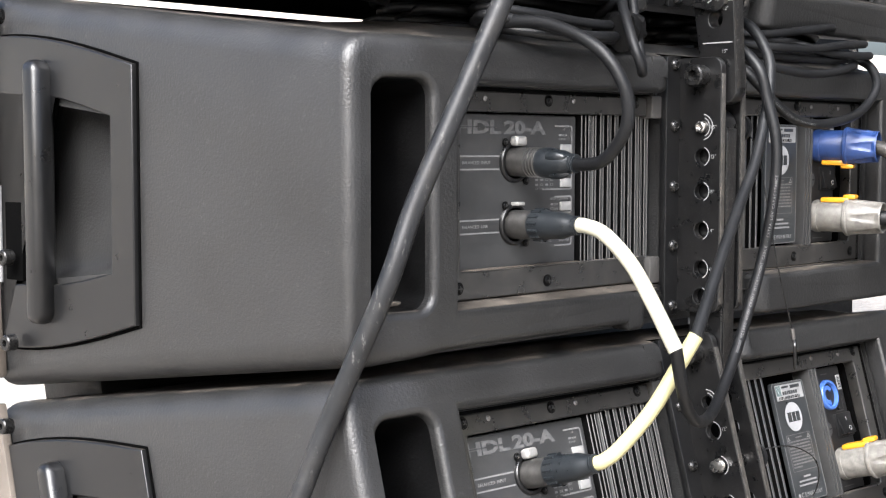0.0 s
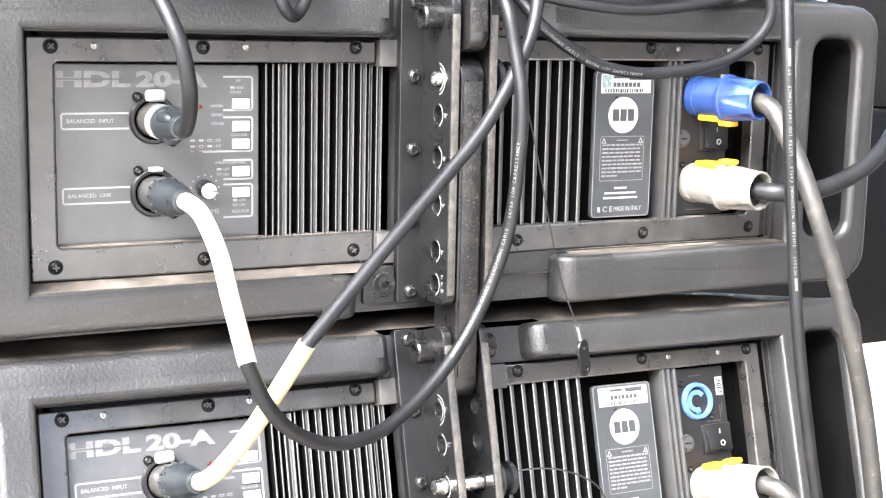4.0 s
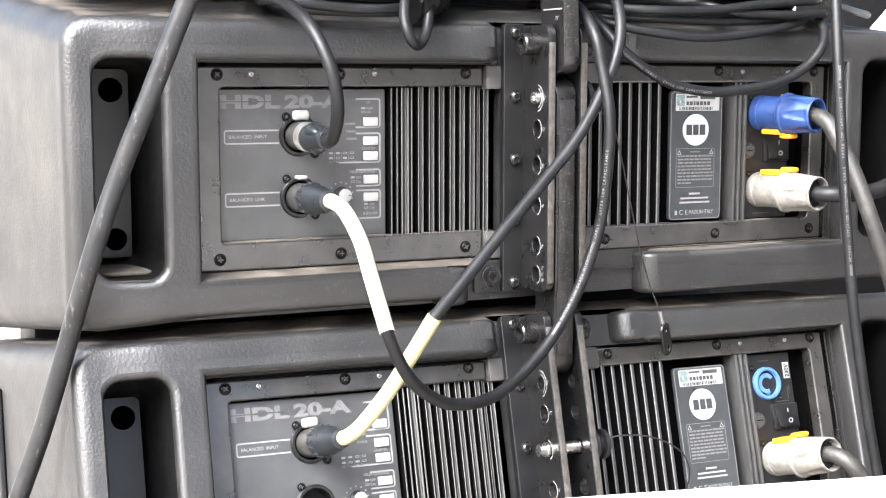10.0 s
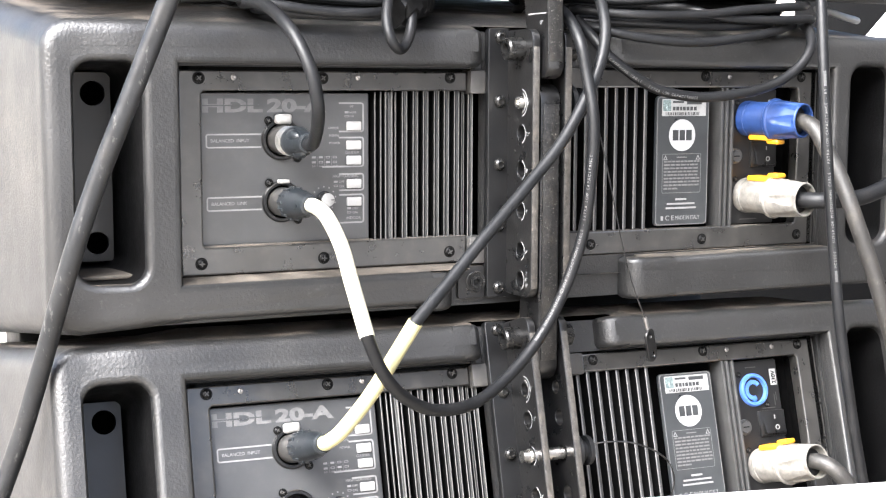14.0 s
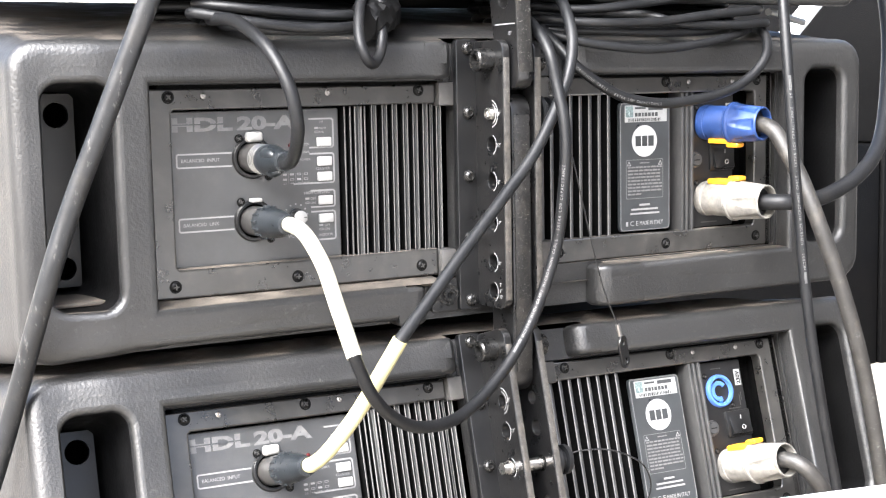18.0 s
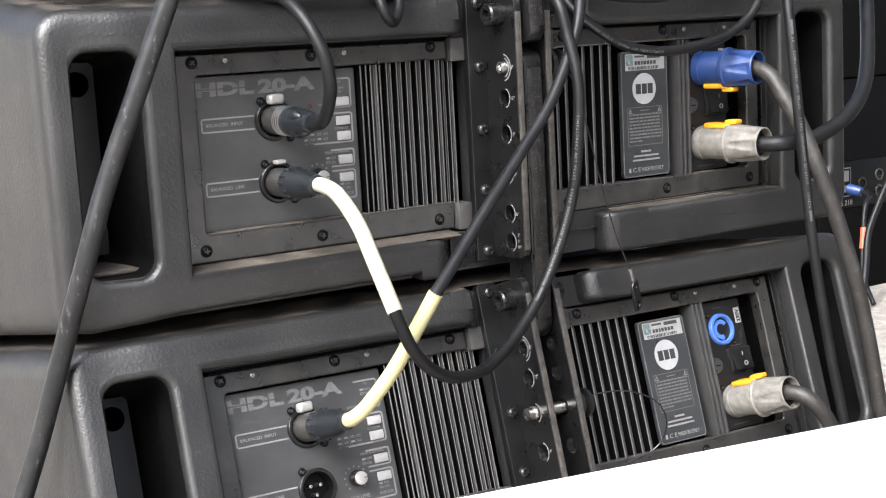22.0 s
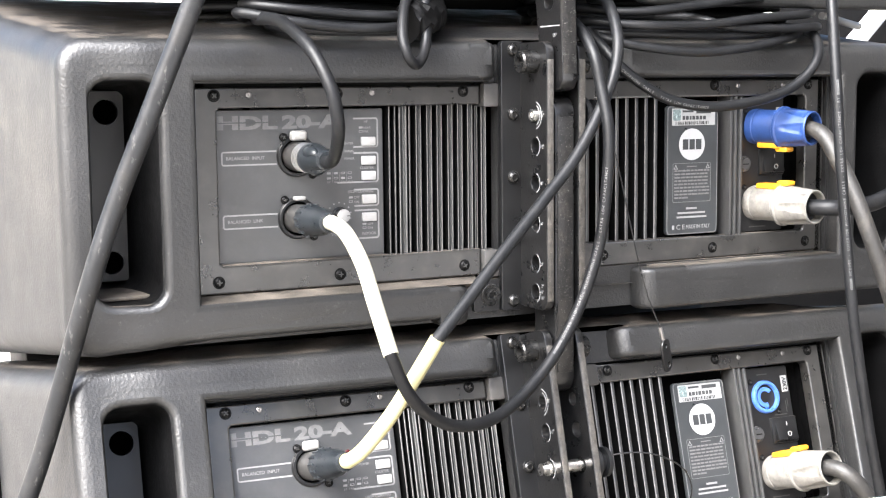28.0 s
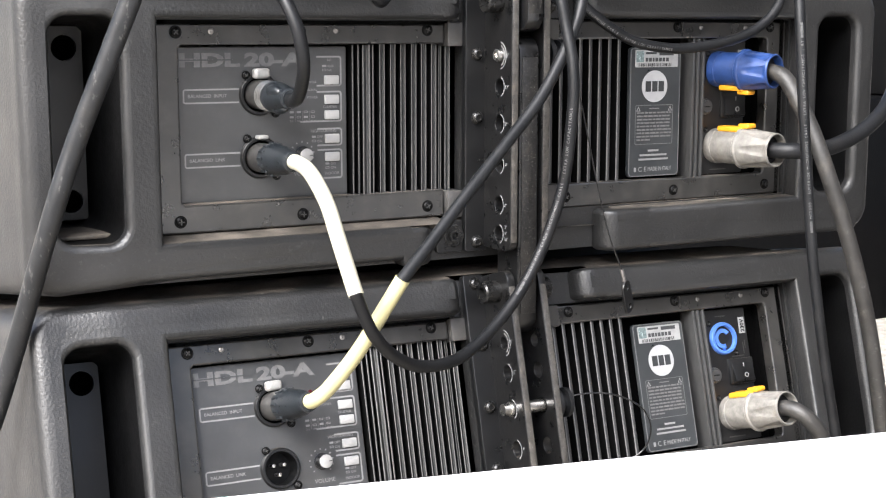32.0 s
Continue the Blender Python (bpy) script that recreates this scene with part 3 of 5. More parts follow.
        if x0 < 0:
            for x, w in ((-0.0928, 0.0013), (-0.0886, 0.0013), (-0.0828, 0.0058), (-0.0778, 0.0013), (-0.0271, 0.0021), (-0.0212, 0.0041)):
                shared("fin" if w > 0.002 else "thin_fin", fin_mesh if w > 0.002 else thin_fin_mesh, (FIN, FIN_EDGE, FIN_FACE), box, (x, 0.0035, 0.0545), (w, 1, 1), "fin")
    # printed input panel
    P = 0.0062
    panel = plate("input_panel", [rounded(-0.2126, -0.0965, 0.0052, 0.1054, 0.0015, 2), circle(-0.1585, 0.0746, 0.0113, 28)[::-1], circle(-0.1585, 0.0337, 0.0113, 28)[::-1]], P, P + 0.004, PANEL, box, 0.0007, 2)
    part("panel_sill", block(bmesh.new(), -0.2120, -0.0970, 0.0012, 0.0064, 0.0040, 0.0066, 0.0005), DUST, box, "dusty sill under the input panel")
    words("HDL", -0.2113, 0.0930, 0.0080, P - 0.0001, panel, PRINT_DIM, 0.0403, heavy=0.045)
    words("20-A", -0.1680, 0.0930, 0.0080, P - 0.0001, panel, PRINT_DIM, 0.0410, heavy=0.045)
    bar(-0.2113, -0.1712, 0.0966, 0.0974, P - 0.0003, panel, PANEL, "logo_stripe")
    for z, w in ((0.0741, "BALANCED  INPUT"), (0.0332, "BALANCED  LINK")):
        t = 0.0010
        r, e = 0.0018, -0.1722
        def end(q):
            return [(-0.2094 + r - q * math.sin(radians(18 * k)), z + 0.0047 - r + q * math.cos(radians(18 * k))) for k in range(6)] + [(-0.2094 + r - q * math.cos(radians(18 * k)), z - 0.0047 + r - q * math.sin(radians(18 * k))) for k in range(6)]
        plate("printed_outline", [[(e, z + 0.0047), *end(r), (e, z - 0.0047), (e, z - 0.0047 + t), *end(r - t)[::-1], (e, z + 0.0047 - t)]], P - 0.0001, P, PRINT, panel)
        words(w, -0.2060, z - 0.0009, 0.0021, P, panel, PRINT)
        # panel socket with its latch
        sx = -0.1585
        soc = part("socket", lathe(bmesh.new(), (sx, P, z + 0.0005), (0, -1, 0), [(0, 0.0138), (0.0014, 0.0136), (0.0022, 0.0128), (0.0022, 0.0112), (-0.010, 0.0108), (-0.010, 0)], 32), SMOOTH, panel, "round black panel socket")
        for dx, dz in ((-0.0090, 0.0130), (0.0108, -0.0118)):
            screw(panel, sx + dx, z + dz, P - 0.0012, 0.0026)
        # Floor and wall near black: the socket's inner shade is painted in.
        part("socket_floor", lathe(bmesh.new(), (sx, P + 0.0098, z + 0.0005), (0, -1, 0), [(0, 0.0), (0, 0.0106), (0.0004, 0.0106), (0.0004, 0.0)], 24), INSIDE, soc)
        part("socket_wall", lathe(bmesh.new(), (sx, P - 0.0018, z + 0.0005), (0, 1, 0), [(0, 0.0110), (0.0112, 0.0106), (0.0112, 0.0108), (0, 0.0112)], 24), INSIDE, soc)
        bm = bmesh.new()
        for a in (90, 210, 330):
            lathe(bm, (sx + 0.0042 * math.cos(radians(a + 180)), P + 0.010, z + 0.0005 + 0.0042 * math.sin(radians(a + 180))), (0, -1, 0), [(0, 0.0012), (0.009, 0.0012), (0.0095, 0)], 10)
        part("contact_pin", bm, NICKEL, panel)
    # push buttons with printed brackets
    for z, w in ((0.0832, "NEAR"), (0.0704, ""), (0.0602, ""), (0.0444, "OFF"), (0.0323, "")):
        shared("push_button", lambda: block(bmesh.new(), -0.0052, 0.0052, -0.0016, 0.001, -0.0030, 0.0030, 0.0007), WHITE, panel, (-0.1075, P, z))
    for z0, z1 in ((0.0790, 0.0990), (0.0555, 0.0760), (0.0395, 0.0515), (0.0175, 0.0375)):
        a, b, t = -0.1180, -0.1000, 0.0011
        lo = a - (0.012 if z0 == 0.0555 else 0.0)
        def turn(r, cz, s):
            return [(b - 0.0022 + r * math.sin(radians(18 * k)), cz + s * r * math.cos(radians(18 * k))) for k in range(6)]
        outer = [(a, z1), *turn(0.0022, z1 - 0.0022, 1), *turn(0.0022, z0 + 0.0022, -1)[::-1], (lo, z0)]
        inner = [(lo, z0 + t), *turn(0.0022 - t, z0 + 0.0022, -1), *turn(0.0022 - t, z1 - 0.0022, 1)[::-1], (a, z1 - t)]
        plate("printed_bracket", [outer + inner], P - 0.0001, P, PRINT, panel)
    for text, x, z, h in (("HF", -0.1100, 0.0955, 0.0016), ("NEAR", -0.1105, 0.0916, 0.0014), ("FAR", -0.1105, 0.0890, 0.0014), ("LIMITER", -0.1255, 0.0812, 0.0015), ("SIGNAL", -0.1250, 0.0762, 0.0015), ("POWER", -0.1248, 0.0712, 0.0015),
                          ("CLUSTER", -0.1135, 0.0647, 0.0017), ("HIGH CURVING", -0.1225, 0.0488, 0.0018), ("OFF", -0.1182, 0.0450, 0.0016), ("ON", -0.1182, 0.0420, 0.0016), ("OFF", -0.1085, 0.0268, 0.0016), ("ON", -0.1085, 0.0241, 0.0016),
                          ("INDOOR", -0.1128, 0.0203, 0.0018), ("VOLUME", -0.1352, 0.0205, 0.0026), ("2-3", -0.1372, 0.0560, 0.0012), ("4-6", -0.1322, 0.0560, 0.0012), ("7-9", -0.1272, 0.0560, 0.0012), ("10-16", -0.1222, 0.0560, 0.0012)):
        words(text, x, z, h, P, panel, PRINT)
    for x, z, full in ((-0.1125, 0.0917, 1), (-0.1125, 0.0891, 0), (-0.1205, 0.0452, 1), (-0.1205, 0.0424, 0), (-0.1110, 0.0270, 1), (-0.1110, 0.0243, 0),
                       (-0.1360, 0.0618, 1), (-0.1310, 0.0618, 1), (-0.1260, 0.0618, 0), (-0.1210, 0.0618, 0), (-0.1360, 0.0585, 1), (-0.1310, 0.0585, 0), (-0.1260, 0.0585, 1), (-0.1210, 0.0585, 0)):
        loops = [rounded(x - 0.0014, x + 0.0014, z, z + 0.0014, 0.0002, 1)]
        if not full:
            loops.append(rounded(x - 0.0011, x + 0.0011, z + 0.0003, z + 0.0011, 0.0001, 1)[::-1])
        plate("switch_symbol", loops, P - 0.0001, P, PRINT, panel)
    for x in (-0.1335, -0.1285, -0.1235):
        bar(x - 0.0001, x + 0.0001, 0.0560, 0.0632, P - 0.0001, panel, PRINT_DIM, "divider")
    part("signal_lens", lathe(bmesh.new(), (-0.1318, P, 0.0815), (0, -1, 0), [(0, 0.0014), (0.0008, 0.0013), (0.0014, 0.0)], 12), RED, panel)
    part("volume_knob", lathe(bmesh.new(), (-0.1290, P, 0.0345), (0, -1, 0), [(0, 0.0056), (0.0008, 0.0056), (0.001, 0.0046), (0.007, 0.0042), (0.0078, 0.0036), (0.0078, 0.0)], 22), SMOOTH, panel)
    part("knob_cap", lathe(bmesh.new(), (-0.1290, P - 0.0076, 0.0345), (0, -1, 0), [(0, 0.0045), (0.0012, 0.0044), (0.0016, 0.0037), (0.0016, 0.0)], 22), WHITE, panel)
    bar(-0.1272, -0.1250, 0.0342, 0.0348, P - 0.0092, panel, FRAME, "knob_mark")
    for k in range(11):
        a = radians(225 - 27 * k)
        shared("scale_tick", lambda: block(bmesh.new(), -0.0005, 0.0005, -0.0001, 0.0, -0.0005, 0.0005), PRINT, panel, (-0.1290 + 0.0083 * math.cos(a), P, 0.0345 + 0.0083 * math.sin(a)))
    # rating label
    label = plate("rating_label", [rounded(0.1335, 0.1860, 0.0065, 0.1035, 0.003, 3)], 0.0025, 0.006, LABEL, box, 0.0005, 1, "charcoal rating label with a pale round emblem")
    plate("label_border", [rounded(0.1340, 0.1855, 0.0070, 0.1030, 0.0028, 3), rounded(0.1345, 0.1850, 0.0075, 0.1025, 0.0025, 3)[::-1]], 0.00225, 0.0026, PRINT_DIM, label)
    L = 0.0024
    plate("barcode_sticker", [rounded(0.1385, 0.1825, 0.0888, 0.1014, 0.0005, 1)], L - 0.0002, L, STICKER, label)
    rng = random.Random(4)
    x = 0.142
    while x < 0.176:
        w = rng.choice((0.0003, 0.0005, 0.0008))
        bar(x, x + w, 0.0893, 0.0917, L - 0.0002, label, INSIDE, "barcode_stripe")
        x += w + rng.choice((0.0005, 0.0008, 0.0011))
    for x0, x1, z0, z1 in ((0.149, 0.160, 0.0985, 0.1000), (0.163, 0.178, 0.0975, 0.1002), (0.149, 0.1515, 0.0930, 0.0958), (0.1524, 0.1552, 0.0930, 0.0958), (0.1562, 0.158, 0.0930, 0.0958), (0.159, 0.1618, 0.0930, 0.0958), (0.1627, 0.1655, 0.0930, 0.0958), (0.1665, 0.1690, 0.0930, 0.0958), (0.1700, 0.1728, 0.0930, 0.0958)):
        bar(x0, x1, z0, z1, L - 0.0002, label, LABEL)
    plate("hologram", [rounded(0.1394, 0.1472, 0.0925, 0.1008, 0.0004, 1)], L - 0.0003, L - 0.0001, TEAL, label)
    plate("emblem", [[(0.1590 + 0.0132 * math.cos(radians(9 * k)), 0.0745 + 0.0119 * math.sin(radians(9 * k))) for k in range(40)]], L - 0.0002, L, DISC, label, 0, 2, "plain pale round emblem")
    for x0, x1 in ((0.1494, 0.1550), (0.1562, 0.1616), (0.1628, 0.1684)):
        bar(x0, x1, 0.0706, 0.0784, L - 0.0003, label, LABEL, "emblem_bar")
    plate("warning_outline", [rounded(0.1397, 0.1787, 0.0310, 0.0606, 0.0012, 3), rounded(0.1401, 0.1783, 0.0314, 0.0602, 0.001, 3)[::-1]], L - 0.0001, L, PRINT_DIM, label)
    for x in (0.1428, 0.1756):
        plate("warning_triangle", [[(x - 0.0022, 0.0560), (x + 0.0022, 0.0560), (x, 0.0597)], [(x - 0.0012, 0.0565), (x, 0.0586), (x + 0.0012, 0.0565)]], L - 0.0001, L, PRINT, label)
    bar(0.154, 0.164, 0.0575, 0.0583, L - 0.0001, label, PRINT_DIM)
    for k in range(9):
        z, x = 0.0542 - 0.00255 * k, 0.1414
        while x < 0.1760:
            w = rng.uniform(0.002, 0.006)
            bar(x, min(x + w, 0.1772), z, z + 0.0012, L - 0.0001, label, PRINT_DIM)
            x += w + 0.0008
            if k == 8 and x > 0.152:
                break
    bar(0.1535, 0.1645, 0.0255, 0.0270, L - 0.0001, label)
    bar(0.1450, 0.1730, 0.0222, 0.0236, L - 0.0001, label)
    bar(0.1440, 0.1745, 0.0190, 0.0204, L - 0.0001, label)
    words("C E", 0.1440, 0.0105, 0.0036, L, label, None, 0.0085)
    words("MADE IN ITALY", 0.1540, 0.0108, 0.0030, L, label, None, 0.0245)
    bar(0.1393, 0.1415, 0.0105, 0.0138, L - 0.0001, label)
    label.scale.x, label.location.x = 0.895, 0.1335 - 0.1345 * 0.895
    # ribs beside the label
    for x in (0.1900, 0.1945, 0.1995):
        part("rib", block(bmesh.new(), x, x + 0.0022, 0.001, 0.02, 0.003, 0.1100, 0.0004), FIN_FACE, box)
    # Backing behind the ribs, its shade put into the colour.
    part("rib_base", block(bmesh.new(), 0.1325, 0.2650, 0.0175, 0.0215, -0.011, 0.1235), SHADE_BLACK, box)
    # mains panel
    power = plate("mains_panel", [rounded(0.2020, 0.2460, 0.0050, 0.1090, 0.001, 1)], P + 0.001, P + 0.008, MAINS, box, 0.0004, 1)
    Q, SX = P + 0.001, 0.2210
    for z, cap, deep in ((0.0858, SOCKET_BLUE, DEEP_BLUE), (0.0272, DULL, MAINS)):
        s = part("power_socket", lathe(bmesh.new(), (SX, Q, z), (0, -1, 0), [(0, 0.0130), (0.002, 0.0128), (0.0030, 0.0120), (0.0030, 0.0103), (0.0022, 0.0099), (-0.0055, 0.0096)], 40), cap, power, "round blue mains inlet" if cap == SOCKET_BLUE else "round grey mains outlet")
        part("socket_floor", lathe(bmesh.new(), (SX, Q + 0.0055, z), (0, -1, 0), [(0, 0.0), (0, 0.0097), (0.0012, 0.0097), (0.0012, 0.0)], 32), deep, s)
        ring = [(SX + 0.0080 * math.cos(radians(a)), z + 0.0080 * math.sin(radians(a))) for a in range(35, 291, 15)]
        ring += [(SX + 0.0046 * math.cos(radians(a)), z + 0.0046 * math.sin(radians(a))) for a in range(290, 34, -15)]
        plate("socket_collar", [ring], Q - 0.0008, Q + 0.0045, cap, s, 0.0004, 1)
        plate("socket_core", [circle(SX, z, 0.0030, 18)], Q + 0.0012, Q + 0.0045, deep, s, 0.0003, 1)
        part("socket_key", block(bmesh.new(), SX - 0.0014, SX + 0.0014, Q - 0.0012, Q + 0.0045, z - 0.0098, z - 0.0078, 0.0003), deep, s)
        for dx, dz in ((-0.0118, 0.0125), (0.0118, -0.0125)):
            screw(power, SX + dx, z + dz, Q, 0.0022)
    part("fuse_holder", lathe(bmesh.new(), (0.2082, Q, 0.0578), (0, -1, 0), [(0, 0.0062), (0.0012, 0.0060), (0.0014, 0.0050), (0.0010, 0.0048), (0.0022, 0.0044), (0.0024, 0.0)], 22), PANEL, power)
    bar(0.2055, 0.2109, 0.0574, 0.0582, Q - 0.0025, power, SCREW, "fuse_slot")
    part("switch_bezel", block(bmesh.new(), 0.2220, 0.2462, Q - 0.0022, Q + 0.002, 0.0490, 0.0690, 0.0008), SMOOTH, power)
    bm = block(bmesh.new(), 0.2248, 0.2440, Q - 0.0056, Q, 0.0510, 0.0672, 0.0006)
    for v in bm.verts:
        if v.co.y < Q - 0.004 and v.co.z > 0.059:
            v.co.y += 0.0036
    part("rocker", bm, SMOOTH, power)
    bar(0.2352, 0.2361, 0.0620, 0.0652, Q - 0.0030, power, PRINT, "on_mark")
    plate("off_mark", [circle(0.2352, 0.0555, 0.0020, 16), circle(0.2352, 0.0555, 0.0013, 16)[::-1]], Q - 0.0060, Q - 0.0057, PRINT, power)
    part("voltage_sticker", block(bmesh.new(), 0.2386, 0.2444, Q - 0.0003, Q, 0.0885, 0.1012), STICKER, power)
    words("230V", 0, 0, 0.0034, 0, power, INSIDE, 0.0104, heavy=0.02, m=Matrix.Translation((0.2432, Q - 0.0006, 0.0895)) @ Matrix.Rotation(radians(-90), 4, "Y") @ rear(0))
    for x0, x1, z0, z1 in ((0.216, 0.226, 0.1032, 0.1040), (0.2045, 0.2053, 0.072, 0.098), (0.2045, 0.2053, 0.014, 0.044), (0.214, 0.230, 0.0082, 0.0090), (0.228, 0.240, 0.0706, 0.0714), (0.2400, 0.2407, 0.0725, 0.0815), (0.2418, 0.2424, 0.0765, 0.0830)):
        bar(x0, x1, z0, z1, Q - 0.0001, power, FRAME)
    # Blackened strip paints the shade at the right of the mains bay.
    part("bay_wall", block(bmesh.new(), 0.2622, 0.2640, 0.0108, 0.0200, 0.002, 0.112, 0.0004), SHADE_BLACK, box)
    rigging(box)
    side_handle(box)
    return box


def rigging(box):
    """Flanges, drilled webs and bolts of the splay hardware in the middle of the rear."""
    W0, W1 = 0.0016, 0.0074
    plate("flange", [rounded(-0.0135, 0.0035, -0.0375, 0.1500, 0.002, 2)], -0.0085, -0.0025, SMOOTH, box, 0.0006, 1)
    plate("flange", [rounded(0.030, 0.0500, -0.0375, 0.1480, 0.002, 2)], -0.0085, -0.0025, SMOOTH, box, 0.0006, 1)
    plate("corner_plate", [rounded(-0.0345, -0.0140, -0.0375, -0.0148, 0.002, 2)], -0.006, -0.002, STEEL, box, 0.0005, 1)
    part("cap_screw", lathe(bmesh.new(), (-0.0212, -0.0055, -0.0258), (0, -1, 0), [(0, 0.0078), (0.0012, 0.0078), (0.0016, 0.0072), (0.0014, 0.0048), (0.003, 0.0046), (0.003, 0.0026), (0.0005, 0.0024), (0.0005, 0)], 20), BOLT, box)
    part("cap_screw", lathe(bmesh.new(), (-0.0185, -0.0015, 0.1240), (0, -1, 0), [(0, 0.0065), (0.0014, 0.0062), (0.0014, 0.003), (0.0004, 0.0028), (0.0004, 0)], 18), BOLT, box)
    for z in (0.1438, 0.0997, 0.0560, 0.0130, -0.0308):
        shared("bolt", lambda: lathe(bmesh.new(), (0, 0, 0), (0, -1, 0), [(0, 0.0046), (0.0010, 0.0045), (0.0026, 0.0034), (0.0032, 0.0022), (0.0020, 0.0018), (0.0020, 0)], 16), BOLT, box, (-0.0045, -0.0085, z))
        shared("bolt", None, BOLT, box, (0.042, -0.0085, z))
    holes = [circle(-0.0285, z, r, 18)[::-1] for z, r in ((0.0990, 0.0044), (0.0780, 0.0056), (0.0530, 0.0056), (0.0252, 0.0056), (-0.0026, 0.0056), (-0.0229, 0.0056))]
    web = rounded(-0.0445, -0.0030, -0.0345, 0.1485, 0.008, 5)
    for x, n in ((W0, "left"), (0.0265, "right")):
        w = part("web_plate", flat_mesh("curve", side_on(x + 0.0029), 0.0046, 0.0006, 1, [web, *holes]), STEEL, box, "drilled black steel splay plate")
        part("worn_edge", block(bmesh.new(), x + 0.0006, x + 0.0052, -0.0449, -0.0443, -0.0275, 0.1365, 0.0002), WEB_EDGE, w, "paint-scraped steel edge")
        if n == "left":
            for z, mark in ((0.0990, "15°"), (0.0780, "12°"), (0.0530, "8°"), (0.0252, "4°"), (-0.0026, "0°"), (-0.0229, "")):
                a0, a1 = (-70, 70)
                loop = [(-0.0285 - 0.0072 * math.cos(radians(a)), z + 0.0072 * math.sin(radians(a))) for a in range(a0, a1 + 1, 10)]
                loop += [(-0.0285 - 0.0064 * math.cos(radians(a)), z + 0.0064 * math.sin(radians(a))) for a in range(a1, a0 - 1, -10)]
                part("hole_mark", flat_mesh("curve", side_on(x - 0.0001), 0.0001, 0, 0, [loop]), PRINT, w)
                if mark:
                    words(mark, 0, 0, 0.0026, 0, w, PRINT, m=Matrix.Translation((x - 0.0001, -0.0367, z - 0.0013)) @ Matrix.Rotation(radians(-90), 4, "Z") @ rear(0))
            loop = [(-0.0285 - 0.0095 * math.cos(radians(a)), 0.0990 + 0.0095 * math.sin(radians(a))) for a in range(-80, 81, 10)]
            loop += [(-0.0285 - 0.0087 * math.cos(radians(a)), 0.0990 + 0.0087 * math.sin(radians(a))) for a in range(80, -81, -10)]
            part("hole_mark", flat_mesh("curve", side_on(x - 0.0001), 0.0001, 0, 0, [loop]), PRINT, w)
            for k, mark in enumerate(("2°", "6°", "10°")):
                words(mark, 0, 0, 0.0024, 0, w, PRINT, m=Matrix.Translation((x - 0.0001, -0.0372, -0.0185 - 0.0042 * k)) @ Matrix.Rotation(radians(-90), 4, "Z") @ rear(0))
    part("pivot_boss", lathe(bmesh.new(), (W0, -0.0280, 0.1352), (-1, 0, 0), [(0, 0.0078), (0.011, 0.0078), (0.0122, 0.0068), (0.0122, 0.0040), (0.008, 0.0038), (0.008, 0)], 24), BOLT, box, "black socket-head pivot bolt")
    part("pivot_boss", lathe(bmesh.new(), (0.0324, -0.0280, 0.1352), (1, 0, 0), [(0, 0.0078), (0.010, 0.0078), (0.011, 0.0068), (0.011, 0)], 24), BOLT, box)


